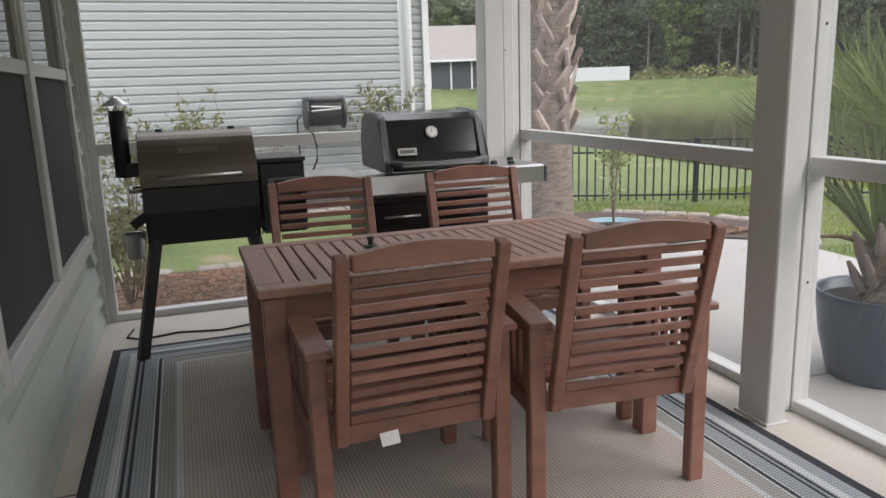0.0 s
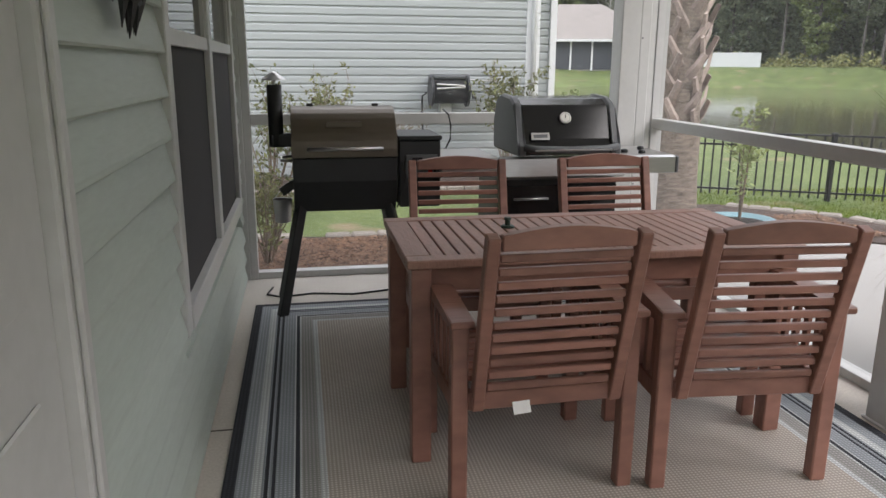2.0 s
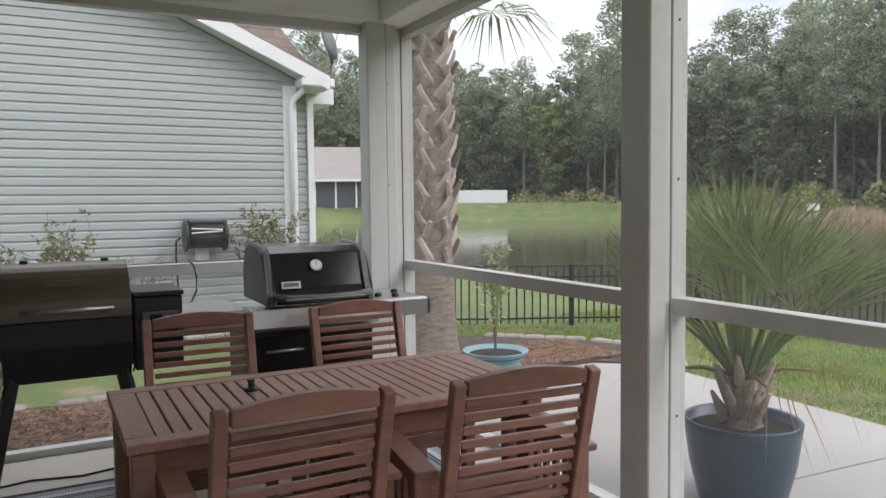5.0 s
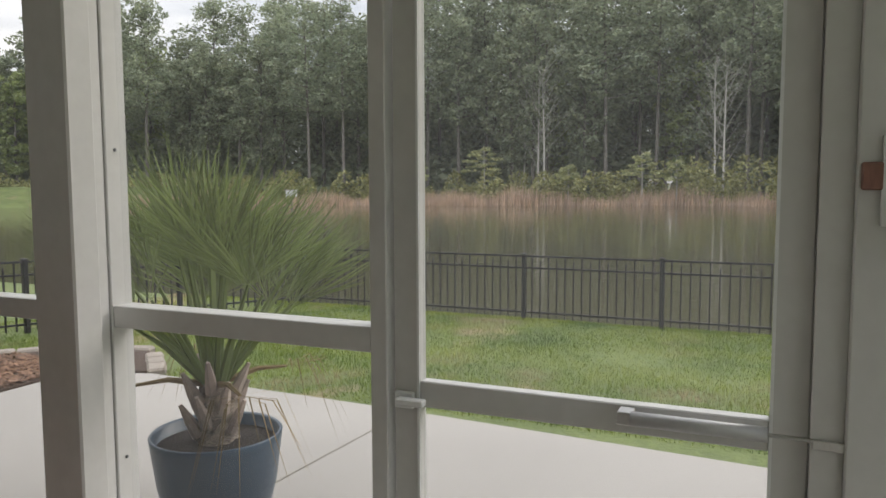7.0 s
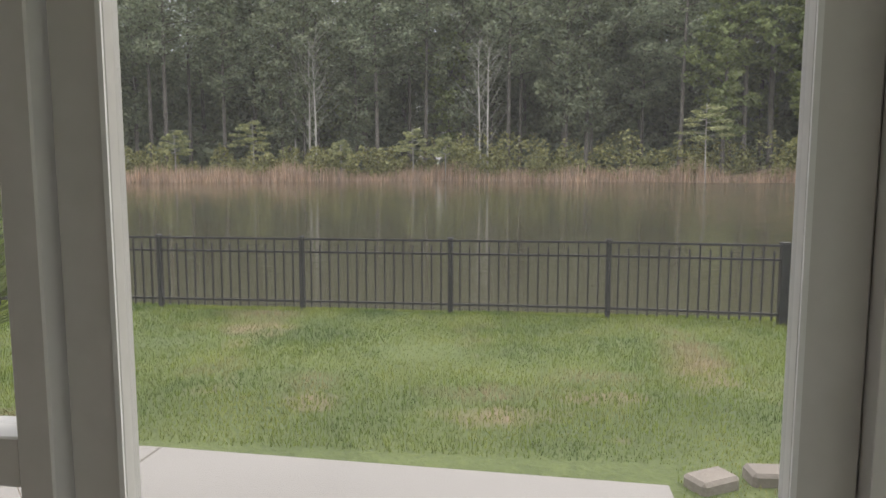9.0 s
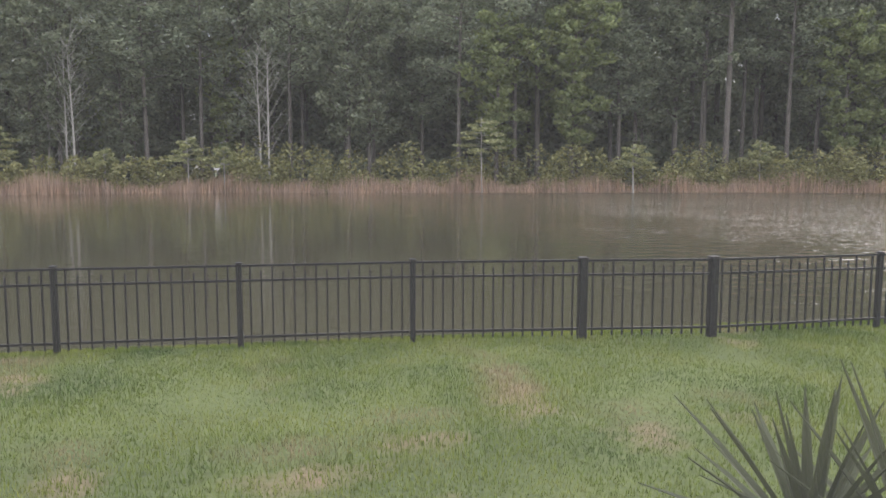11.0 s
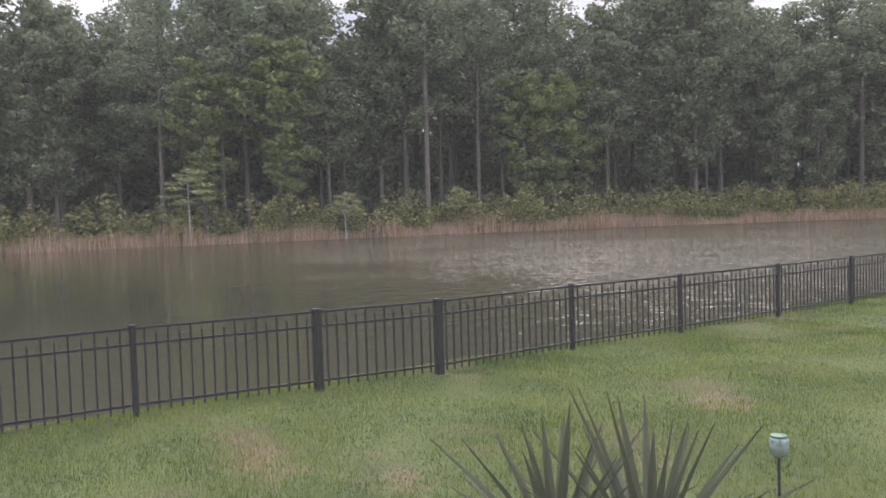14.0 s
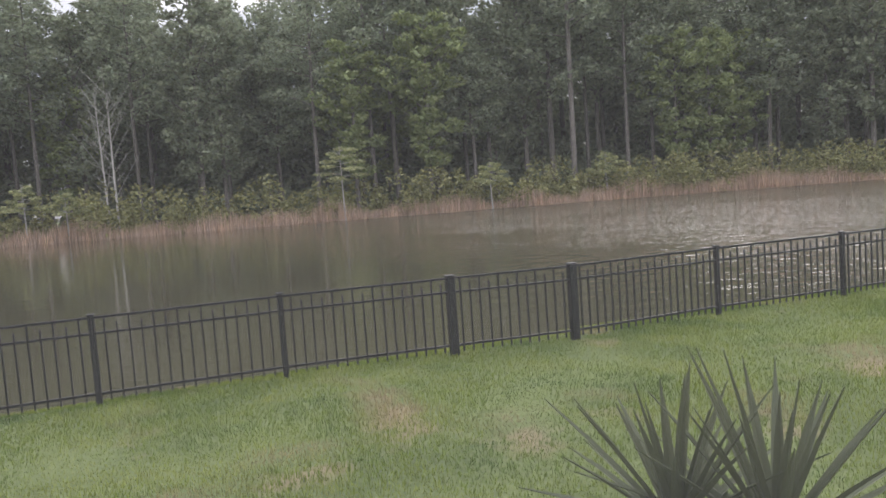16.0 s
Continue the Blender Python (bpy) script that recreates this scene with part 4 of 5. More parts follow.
# ---------- fence ----------
def picket_fence(name, posts, z_of, gate=(), label="black aluminium picket fence on the lawn"):
    """Posts at the given places, three rails and pickets between each pair; bays in gate stand between thicker posts."""
    f = thing(name, pose(0, 0, 0), label, "fence")
    H = 0.80
    pick = mesh_of(box((-0.008, -0.008, 0.0), (0.008, 0.008, 1.0)), "picket", ALUF)
    for i, (x, y) in enumerate(posts):
        w = 0.042 if i in gate or i - 1 in gate else 0.027
        p = part("post", box((x - w, y - w, z_of(x, y) - 0.06), (x + w, y + w, z_of(x, y) + H + 0.02), 0.004), ALUF, f)
        part("post_cap", box((x - w - 0.006, y - w - 0.006, z_of(x, y) + H + 0.02), (x + w + 0.006, y + w + 0.006, z_of(x, y) + H + 0.035), 0.005), ALUF, p)
    for i, ((x0, y0), (x1, y1)) in enumerate(zip(posts, posts[1:])):
        za, zb = z_of(x0, y0), z_of(x1, y1)
        for h in (0.10, H - 0.145, H):
            part("rail", bar((x0, y0, za + h), (x1, y1, zb + h), 0.024, 0.024), ALUF, f)
        n = max(4, round(math.hypot(x1 - x0, y1 - y0) / 0.104))
        for k in range(1, n):
            t = k / n
            o = new("picket", pick)
            top = H if k % 2 else H - 0.085
            zz = za + (zb - za) * t
            o.location, o.scale, o.parent = (x0 + (x1 - x0) * t, y0 + (y1 - y0) * t, zz + 0.03), (1, 1, top - 0.03), f
            if k % 2 == 0:
                tip = new("finial", FINIAL)
                tip.location, tip.parent = (x0 + (x1 - x0) * t, y0 + (y1 - y0) * t, zz + top), f
    return f


FINIAL = mesh_of(lathe([(0.009, 0.0), (0.014, 0.008), (0.0015, 0.035)], 5), "finial", ALUF)
fz = lambda x, y: ground_z(x, y) + 0.0
EAST = [(9.95, 6.30), (9.95, 4.65), (9.95, 2.985), (9.94, 1.32), (9.86, -0.36), (9.67, -2.07), (9.52, -3.42), (9.64, -5.46), (9.60, -7.42), (9.64, -9.72), (9.7, -11.9), (9.8, -14.1), (9.9, -16.3), (10.0, -18.5), (10.1, -20.7)]
picket_fence("picket_fence_1", EAST, fz, (5,))
picket_fence("picket_fence_2", [(9.95, 6.30), (8.35, 7.05), (6.75, 7.75), (5.3, 8.40), (3.7, 9.1)], fz)

# ---------- neighbouring house ----------
NY = 10.5
house = thing("neighbour_house", pose(-0.35, 0, 0), "pale blue sided house with white trim and brown shingle roof", "house")
gable = [(-12, -0.15), (4.22, -0.15), (4.22, 3.305), (-3.0, 6.50), (-12, 6.50)]
part("wall", prism(gable, NY + 0.03, NY + 0.25, "y"), PALEBLUE, house)
def dutch_lap(y, z, x0, x1):
    """One dutch-lap course: a flat lower face and a hollow upper third."""
    h = 0.116
    return prism([(y + 0.03, z), (y, z), (y, z + h * 0.66), (y + 0.016, z + h * 0.80), (y + 0.018, z + h - 0.002), (y + 0.03, z + h - 0.002)], x0, x1, "x")


z = -0.1
while z < 6.3:
    right = 4.2 if z < 3.19 else 4.2 - (z + 0.116 - 3.305) / 0.442
    part("siding_board", dutch_lap(NY, z, -9.0, min(4.02, right)), PALEBLUE, house)
    if z < 3.1:
        part("siding_board", dutch_lap(NY + 0.4, z, 4.24, 4.50), PALEBLUE, house)
    z += 0.116
part("wall", box((4.22, NY + 0.43, -0.15), (4.58, NY + 6, 3.2)), PALEBLUE, house)
part("corner_board", box((4.50, NY + 0.36, -0.15), (4.60, NY + 0.5, 3.15), 0.004), NWHITE, house)
part("corner_board", box((4.02, NY - 0.012, -0.15), (4.22, NY + 0.1, 3.2), 0.004), NWHITE, house)
spout = part("downspout", tube([(4.30, NY - 0.16, 3.2), (4.28, NY - 0.13, 3.12), (4.14, NY - 0.06, 2.98), (4.12, NY - 0.05, 2.88), (4.12, NY - 0.05, 0.0)], 0.045, 8), NWHITE, house, "", True)
part("rake_board", prism([(4.64, 3.13), (-3.0, 6.50), (-3.0, 6.73), (4.64, 3.33)], NY - 0.30, NY - 0.27, "y"), NWHITE, house)
part("soffit", prism([(4.62, 3.17), (-3.0, 6.54), (-3.0, 6.51), (4.62, 3.14)], NY - 0.24, NY + 0.02, "y"), NWHITE, house)
gut = part("gutter", box((4.22, NY - 0.30, 3.17), (4.72, NY + 5.5, 3.30), 0.02), NWHITE, house)
part("gutter_return", box((4.55, NY + 0.4, 3.02), (4.95, NY + 5.5, 3.26), 0.01), NWHITE, house)
roof = part("roof", prism([(4.75, 3.32), (-3.0, 6.74), (-3.0, 6.66), (4.75, 3.24)], NY - 0.265, NY + 1.0, "y"), ROOFM, house)
# hipped slope behind the gable, in shingle courses
E0, H1 = Vector((4.75, NY + 0.30, 3.32)), Vector((3.3, NY + 2.3, 6.2))
courses = 20
for k in range(courses):
    a, b = E0.lerp(H1, k / courses), E0.lerp(H1, (k + 1.25) / courses)
    x_left = -4.0
    n = 16
    for j in range(n):
        w = 0.42
        off = (k % 2) * 0.21
        x1, x0 = a.x - j * w + (off if j else 0), a.x - (j + 1) * w + off
        if x1 - x0 < 0.1:
            continue
        bm = bmesh.new()
        dxt = (b.x - a.x) if j == 0 else 0
        lo = [(x0 + 0.006, a.y, a.z), (x1 - 0.006, a.y, a.z), (x1 - 0.006 + dxt, b.y, b.z - 0.012), (x0 + 0.006, b.y, b.z - 0.012)]
        vs = [bm.verts.new(p) for p in lo] + [bm.verts.new((p[0], p[1] - 0.006, p[2] + 0.014)) for p in lo]
        for q in ((0, 1, 2, 3), (4, 5, 6, 7), (0, 1, 5, 4), (1, 2, 6, 5), (2, 3, 7, 6), (3, 0, 4, 7)):
            bm.faces.new([vs[i] for i in q])
        part("shingle", bm, ROOFM, roof)
part("roof_slope", prism([(4.75, 3.26), (2.3, 6.15), (-4, 6.15), (-4, 3.26)], NY + 2.75, NY + 2.8, "y"), ROOFM, house)


def satellite_dish():
    d = thing("satellite_dish", pose(4.42, NY + 0.5, 3.40), "dark grey satellite dish on a bent mast", "satellite dish")
    part("mast", tube([(0, 0, -0.1), (0.16, 0, 0.12), (0.20, 0, 0.30), (0.14, 0, 0.50)], 0.026, 8), GREYP, d, "", True)
    bm = lathe([(0.001, 0.07), (0.12, 0.062), (0.22, 0.035), (0.30, 0.0), (0.29, -0.012), (0.20, 0.022), (0.001, 0.052)], 28)
    part("reflector", bm, GREYP, d, "", True).matrix_basis = pose(0.16, 0.0, 0.62, 70, 22, 40) @ Matrix.Diagonal((0.85, 1.15, 1, 1))
    part("arm", tube([(0.12, 0, 0.38), (-0.42, -0.25, 0.72)], 0.016), STEEL, d)
    part("feed_horn", box((-0.52, -0.31, 0.68), (-0.36, -0.22, 0.80), 0.02), GREYP, d)


satellite_dish()


def hose_reel():
    h = thing("hose_reel", pose(2.48, NY - 0.06, 0.95), "dark wall-mounted garden hose reel box", "hose reel")
    part("drum", tube([(-0.24, -0.20, 0.12), (0.24, -0.20, 0.12)], 0.17, 20), CABLE, h, "coiled black hose on the drum", True)
    for x in (-0.27, 0.24):
        part("side_plate", tube([(x, -0.20, 0.12), (x + 0.03, -0.20, 0.12)], 0.215, 20), BLACKP, h)
    for x in (-0.25, 0.22):
        part("frame_arm", box((x, -0.30, 0.12), (x + 0.03, 0.05, 0.34), 0.01), BLACKP, h)
    part("cover", tube([(-0.28, -0.26, 0.32), (0.28, -0.26, 0.32)], 0.035, 10), GREYP, h, "", True)
    part("hose", tube([(-0.2, -0.37, 0.16), (0.2, -0.37, 0.18)], 0.016), STEEL, h)
    part("hose", tube([(-0.2, -0.36, 0.22), (0.2, -0.36, 0.20)], 0.016), STEEL, h)
    part("crank", tube([(0.27, -0.2, 0.12), (0.33, -0.2, 0.12), (0.33, -0.28, 0.03), (0.38, -0.28, 0.03)], 0.013), BLACKP, h)
    part("bracket", box((-0.10, -0.10, -0.22), (0.06, 0.05, -0.05), 0.004), NWHITE, h)
    part("feed_hose", tube([(-0.30, -0.1, 0.1), (-0.36, -0.08, 0.05), (-0.36, -0.06, -0.2), (-0.34, -0.06, -0.9)], 0.014), CABLE, h)
    part("guide_rod", tube([(0.25, -0.2, 0.28), (0.75, -0.22, 0.25)], 0.012), STEEL, h)


hose_reel()


def shrub(x, y, z0, tall, wide, leaves, material, seed, label, twigs=9, size=0.03):
    s = thing("shrub", pose(x, y, z0), label, "shrub")
    r = random.Random(seed)
    bm = bmesh.new()
    ends = []
    for k in range(twigs):
        a, lean = r.uniform(0, math.tau), r.uniform(0.1, 1.0) * wide * 0.5
        p = [(0, 0, -0.03), (lean * 0.4 * math.cos(a), lean * 0.4 * math.sin(a), tall * r.uniform(0.35, 0.5)), (lean * math.cos(a), lean * math.sin(a), tall * r.uniform(0.7, 1.0))]
        tube(p, [0.009, 0.006, 0.002], 5, bm)
        ends.append([Vector(q) for q in p])
        for j in range(4):
            t = r.uniform(0.3, 1)
            q = Vector(p[1]).lerp(Vector(p[2]), t)
            e = q + Vector((r.uniform(-1, 1) * wide * 0.25, r.uniform(-1, 1) * wide * 0.25, r.uniform(0.05, 0.25) * tall))
            tube([q, e], [0.004, 0.0015], 4, bm)
            ends.append([q, q.lerp(e, 0.5), e])
    part("branches", bm, TWIG, s)
    bm = bmesh.new()
    for k in range(leaves):
        br = r.choice(ends)
        t = r.uniform(0.25, 1.0)
        q = br[0].lerp(br[1], t * 2) if t < 0.5 else br[1].lerp(br[2], t * 2 - 1)
        q = q + Vector((r.gauss(0, 0.03), r.gauss(0, 0.03), r.gauss(0, 0.03)))
        u = Vector((r.gauss(0, 1), r.gauss(0, 1), r.gauss(0, 1))).normalized() * size * r.uniform(0.7, 1.3)
        v = u.cross(Vector((r.gauss(0, 1), r.gauss(0, 1), r.gauss(0, 1)))).normalized() * size * 0.4
        bm.faces.new([bm.verts.new(c) for c in (q - u, q + v, q + u, q - v)])
    part("leaves", bm, material, s)


shrub(0.15, 5.9, -0.15, 1.45, 0.9, 900, SHRUBL, 1, "sparse leafy shrub with bare twigs in mulch", 14, 0.03)
shrub(0.12, 5.55, -0.15, 0.75, 0.55, 700, SHRUBL, 2, "low yellow-green shrub in bark mulch", 9, 0.03)
shrub(0.75, 9.7, -0.15, 1.45, 0.8, 350, SHRUBL, 3, "sparse shrub against the pale blue siding", 9, 0.04)
shrub(-0.5, 9.8, -0.15, 1.5, 0.9, 450, SHRUBL, 8, "sparse shrub against the pale blue siding", 9, 0.04)
shrub(3.25, 9.9, -0.15, 1.45, 1.0, 1100, SHRUBL, 4, "grey-green leafy shrub against the pale blue siding", 12, 0.04)
shrub(1.6, 9.9, -0.15, 1.0, 1.1, 60, SHRUBL, 5, "bare twiggy shrub against the pale blue siding", 14, 0.03)
shrub(5.3, 13.2, -0.18, 1.05, 0.9, 1200, SPRING, 6, "round bright green shrub on the lawn", 12, 0.05)
shrub(3.75, 8.0, -0.18, 1.15, 0.6, 300, FLOWER, 7, "shrub with red flowers behind the palm", 8, 0.045)


# ---------- cabbage palm ----------
def fan_leaf(bm, base, direction, up, stem, size, r, blades=22, droop=0.3, spread=150, width=0.022, stem_bm=None):
    """A fan of pointed leaflets on a stalk."""
    d = Vector(direction).normalized()
    side = d.cross(Vector(up))
    side = side.normalized() if side.length > 1e-3 else Vector((1, 0, 0))
    nrm = side.cross(d).normalized()
    hub = Vector(base) + d * stem
    if stem_bm is not None:
        tube([base, Vector(base) + d * stem * 0.5 + Vector((0, 0, 0.02)), hub], [0.016, 0.011, 0.006], 5, stem_bm)
    for i in range(blades):
        a = radians(-spread / 2 + spread * i / (blades - 1) + r.uniform(-3, 3))
        w = (d * math.cos(a) + side * math.sin(a)).normalized()
        L = size * (0.75 + 0.25 * math.cos(a)) * r.uniform(0.88, 1.06)
        across = w.cross(nrm).normalized()
        mid = hub + w * L * 0.5 + nrm * 0.02 * r.uniform(-1, 1)
        tip = hub + w * L + Vector((0, 0, -droop * L * r.uniform(0.4, 1.2)))
        half = width * size * 0.9
        lift = nrm * half * 0.5
        v = [bm.verts.new(p) for p in (hub, mid - across * half + lift, mid, mid + across * half + lift, tip)]
        bm.faces.new((v[0], v[1], v[2]))
        bm.faces.new((v[0], v[2], v[3]))
        bm.faces.new((v[1], v[4], v[2]))
        bm.faces.new((v[2], v[4], v[3]))


def cabbage_palm():
    px, py = 4.15, 6.80
    p = thing("cabbage_palm", pose(px, py, -0.16), "tall cabbage palm with crisscross leaf bases on its trunk", "palm tree")
    r = random.Random(11)
    prof = [(0.31, 0), (0.27, 0.2), (0.255, 0.5), (0.25, 0.9), (0.225, 1.1), (0.22, 2.0), (0.20, 2.9), (0.16, 3.4), (0.13, 4.6)]
    bm = lathe(prof, 20)
    for v in bm.verts:
        v.co += v.co.normalized() * noise.noise(v.co * 9) * 0.015
    bmesh.ops.subdivide_edges(bm, edges=bm.edges[:], cuts=1)
    part("trunk", bm, BARK, p, "fibrous brown trunk", True)
    boots = 0
    zz = 0.98
    while zz < 3.35:
        for k in range(6):
            a = k * math.tau / 6 + boots * 0.53 + r.uniform(-0.12, 0.12)
            rad = 0.20 if zz < 2.6 else 0.20 - (zz - 2.6) * 0.06
            out = Vector((math.cos(a), math.sin(a), 0))
            tan = Vector((-math.sin(a), math.cos(a), 0)) * (1 if boots % 2 else -1)
            L = r.uniform(0.22, 0.34)
            lo = out * rad + Vector((0, 0, zz + r.uniform(-0.03, 0.03)))
            hi = lo + out * r.uniform(0.06, 0.11) + tan * L * 0.42 + Vector((0, 0, L * 0.85))
            mid = lo.lerp(hi, 0.5) + out * 0.018
            d = (hi - lo).normalized()
            w = d.cross(out).normalized()
            bm = bmesh.new()
            rings = []
            for q, ww, th in ((lo, 0.075, 0.02), (mid, 0.045, 0.018), (hi, 0.034, 0.014)):
                n_out = w.cross(d).normalized()
                rings.append([bm.verts.new(q + w * (ww * sx) + n_out * (th * sy)) for sx, sy in ((-1, -0.6), (-0.5, 1), (0.5, 1), (1, -0.6))])
            for g, h in zip(rings, rings[1:]):
                for i in range(4):
                    bm.faces.new((g[i], g[(i + 1) % 4], h[(i + 1) % 4], h[i]))
            bm.faces.new(rings[0])
            bm.faces.new(rings[-1][::-1])
            part("leaf_base", bm, BOOT, p)
        boots += 1
        zz += 0.155
    for k in range(16):
        a = k * math.tau * 0.382
        el = 0.25 + 0.75 * (k / 16)
        d = Vector((math.cos(a) * (1.2 - el), math.sin(a) * (1.2 - el), el - 0.25))
        st, lf = bmesh.new(), bmesh.new()
        base = Vector((math.cos(a) * 0.12, math.sin(a) * 0.12, 3.7 + 0.7 * k / 16))
        fan_leaf(lf, base, d, (0, 0, 1), r.uniform(0.55, 0.85), r.uniform(0.8, 1.0), r, 34, 0.55, 220, 0.014, st)
        f = part("frond", lf, PALMG, p)
        part("stalk", st, PALMG, f)


cabbage_palm()


# ---------- potted palm ----------
def big_pot(name, m, prof, material, soil_r, soil_z, label):
    p = thing(name, m, label, "plant pot")
    part("pot", lathe(prof, 40), material, p, "", True)
    bm = lathe([(soil_r, soil_z - 0.02), (soil_r, soil_z), (soil_r * 0.5, soil_z + 0.015), (0.01, soil_z + 0.02)], 24)
    part("soil", bm, SOIL, p)
    return p


POT = (3.80, 2.53)
big_pot("plant_pot", pose(POT[0], POT[1], -0.14) @ Matrix.Diagonal((1.1, 1.1, 0.97, 1)), [(0.19, 0.0), (0.20, 0.01), (0.245, 0.22), (0.268, 0.42), (0.272, 0.455), (0.266, 0.462), (0.252, 0.45), (0.248, 0.40), (0.2, 0.39)], TERRAB, 0.249, 0.40, "large dark blue glazed planter on the patio")


def pindo_palm():
    p = thing("potted_palm", pose(POT[0], POT[1], 0.25) @ Matrix.Diagonal((1.12, 1.12, 1.1, 1)), "bushy fan palm growing in the dark blue planter", "palm")
    r = random.Random(21)
    bm = tube([(0, 0, -0.02), (0.01, 0, 0.12), (0.0, 0.01, 0.30)], [0.10, 0.085, 0.05], 12)
    for v in bm.verts:
        v.co += Vector((noise.noise(v.co * 30), noise.noise(v.co * 30 + Vector((5, 0, 0))), 0)) * 0.02
    part("trunk", bm, BARK, p, "shaggy short trunk")
    for k in range(13):
        a = k * 2.4
        zz = 0.02 + 0.018 * k
        out = Vector((math.cos(a), math.sin(a), 0))
        part("leaf_base", tube([out * 0.07 + Vector((0, 0, zz)), out * 0.11 + Vector((0, 0, zz + 0.08)), out * 0.14 + Vector((0, 0, zz + 0.14))], [0.028, 0.02, 0.008], 6), BOOT, p)
    for k in range(30):
        a = (2.2, -0.9, 0.7)[k % 3] + r.uniform(-0.75, 0.75) if k % 4 else k * 2.399
        el = 0.52 + 0.50 * ((k * 7) % 30) / 30
        d = Vector((math.cos(a) * math.cos(el * 1.35), math.sin(a) * math.cos(el * 1.35), math.sin(el * 1.35)))
        st, lf = bmesh.new(), bmesh.new()
        fan_leaf(lf, Vector((math.cos(a) * 0.04, math.sin(a) * 0.04, 0.26)), d, (0, 0, 1), r.uniform(0.40, 0.58), r.uniform(0.44, 0.60), r, 26, 0.03, 120, 0.0125, st)
        f = part("frond", lf, PALMG, p)
        part("stalk", st, PALMG, f)
    for k in range(4):
        a = k * 1.6 + 0.9
        d = Vector((math.cos(a), math.sin(a), 0.1))
        st, lf = bmesh.new(), bmesh.new()
        base = Vector((math.cos(a) * 0.05, math.sin(a) * 0.05, 0.26))
        fan_leaf(lf, base, d, (0, 0, 1), r.uniform(0.24, 0.32), 0.34, r, 12, 1.1, 120, 0.010, st)
        f = part("dry_frond", lf, PALMDRY, p, "dry drooping brown frond")
        part("stalk", st, PALMDRY, f)


pindo_palm()
SP = (3.95, 5.22)
big_pot("plant_pot", pose(SP[0], SP[1], -0.14) @ Matrix.Diagonal((1.08, 1.08, 1.08, 1)), [(0.15, 0.0), (0.20, 0.05), (0.225, 0.14), (0.20, 0.22), (0.19, 0.25), (0.26, 0.30), (0.265, 0.315), (0.25, 0.315), (0.19, 0.27)], TEAL, 0.22, 0.285, "teal glazed bowl planter with a rolled rim")
shrub(SP[0], SP[1], 0.16, 0.85, 0.55, 300, SPRING, 31, "young thin citrus tree in the teal planter", 4, 0.035)


# ---------- yucca and lamp ----------
def yucca(x, y, seed, size=1.0):
    p = thing("yucca", pose(x, y, ground_z(x, y)), "dark green yucca with stiff pointed blades", "yucca")
    r = random.Random(seed)
    part("trunk", tube([(0, 0, -0.03), (0, 0, 0.18)], [0.07, 0.05], 8), BARK, p)
    for k in range(34):
        a = k * 2.399
        el = 0.30 + 1.15 * (k / 34) + r.uniform(-0.1, 0.1)
        d = Vector((math.cos(a) * math.cos(el), math.sin(a) * math.cos(el), math.sin(el)))
        L = r.uniform(0.56, 0.78) * size
        s = Vector((-math.sin(a), math.cos(a), 0))
        n = s.cross(d)
        b0 = Vector((0, 0, 0.14)) + d * 0.04
        bm = bmesh.new()
        row = []
        for t, w in ((0, 0.015), (0.3, 0.024), (0.65, 0.018), (1.0, 0.001)):
            c = b0 + d * L * t - Vector((0, 0, 0.05 * t * t))
            row.append([bm.verts.new(c + s * w - n * w * 0.4), bm.verts.new(c + n * 0.004), bm.verts.new(c - s * w - n * w * 0.4)])
        for g, h in zip(row, row[1:]):
            for i in range(2):
                bm.faces.new((g[i], g[i + 1], h[i + 1], h[i]))
        part("blade", bm, YUCCA, p)


yucca(5.10, -1.27, 5)
yucca(4.80, -1.52, 6, 1.12)
lamp = thing("garden_light", pose(4.94, -2.62, ground_z(5, -2.6)), "small cracked-glass solar light on a black stake", "garden light")
part("stake", tube([(0, 0, -0.05), (0, 0, 0.40)], 0.008, 8), BLACKP, lamp)
part("globe", lathe([(0.02, 0.40), (0.04, 0.42), (0.048, 0.45), (0.05, 0.49), (0.04, 0.505)], 14), mat("crackle_glass", (0.35, 0.45, 0.46), 0.15, var=0.5, scale=40, fine=90, bump=0.6), lamp, "crackled glass globe", True)
part("cap", lathe([(0.042, 0.505), (0.04, 0.515), (0.01, 0.52)], 14), mat("green_tint", (0.1, 0.25, 0.14), 0.3, bump=0), lamp)

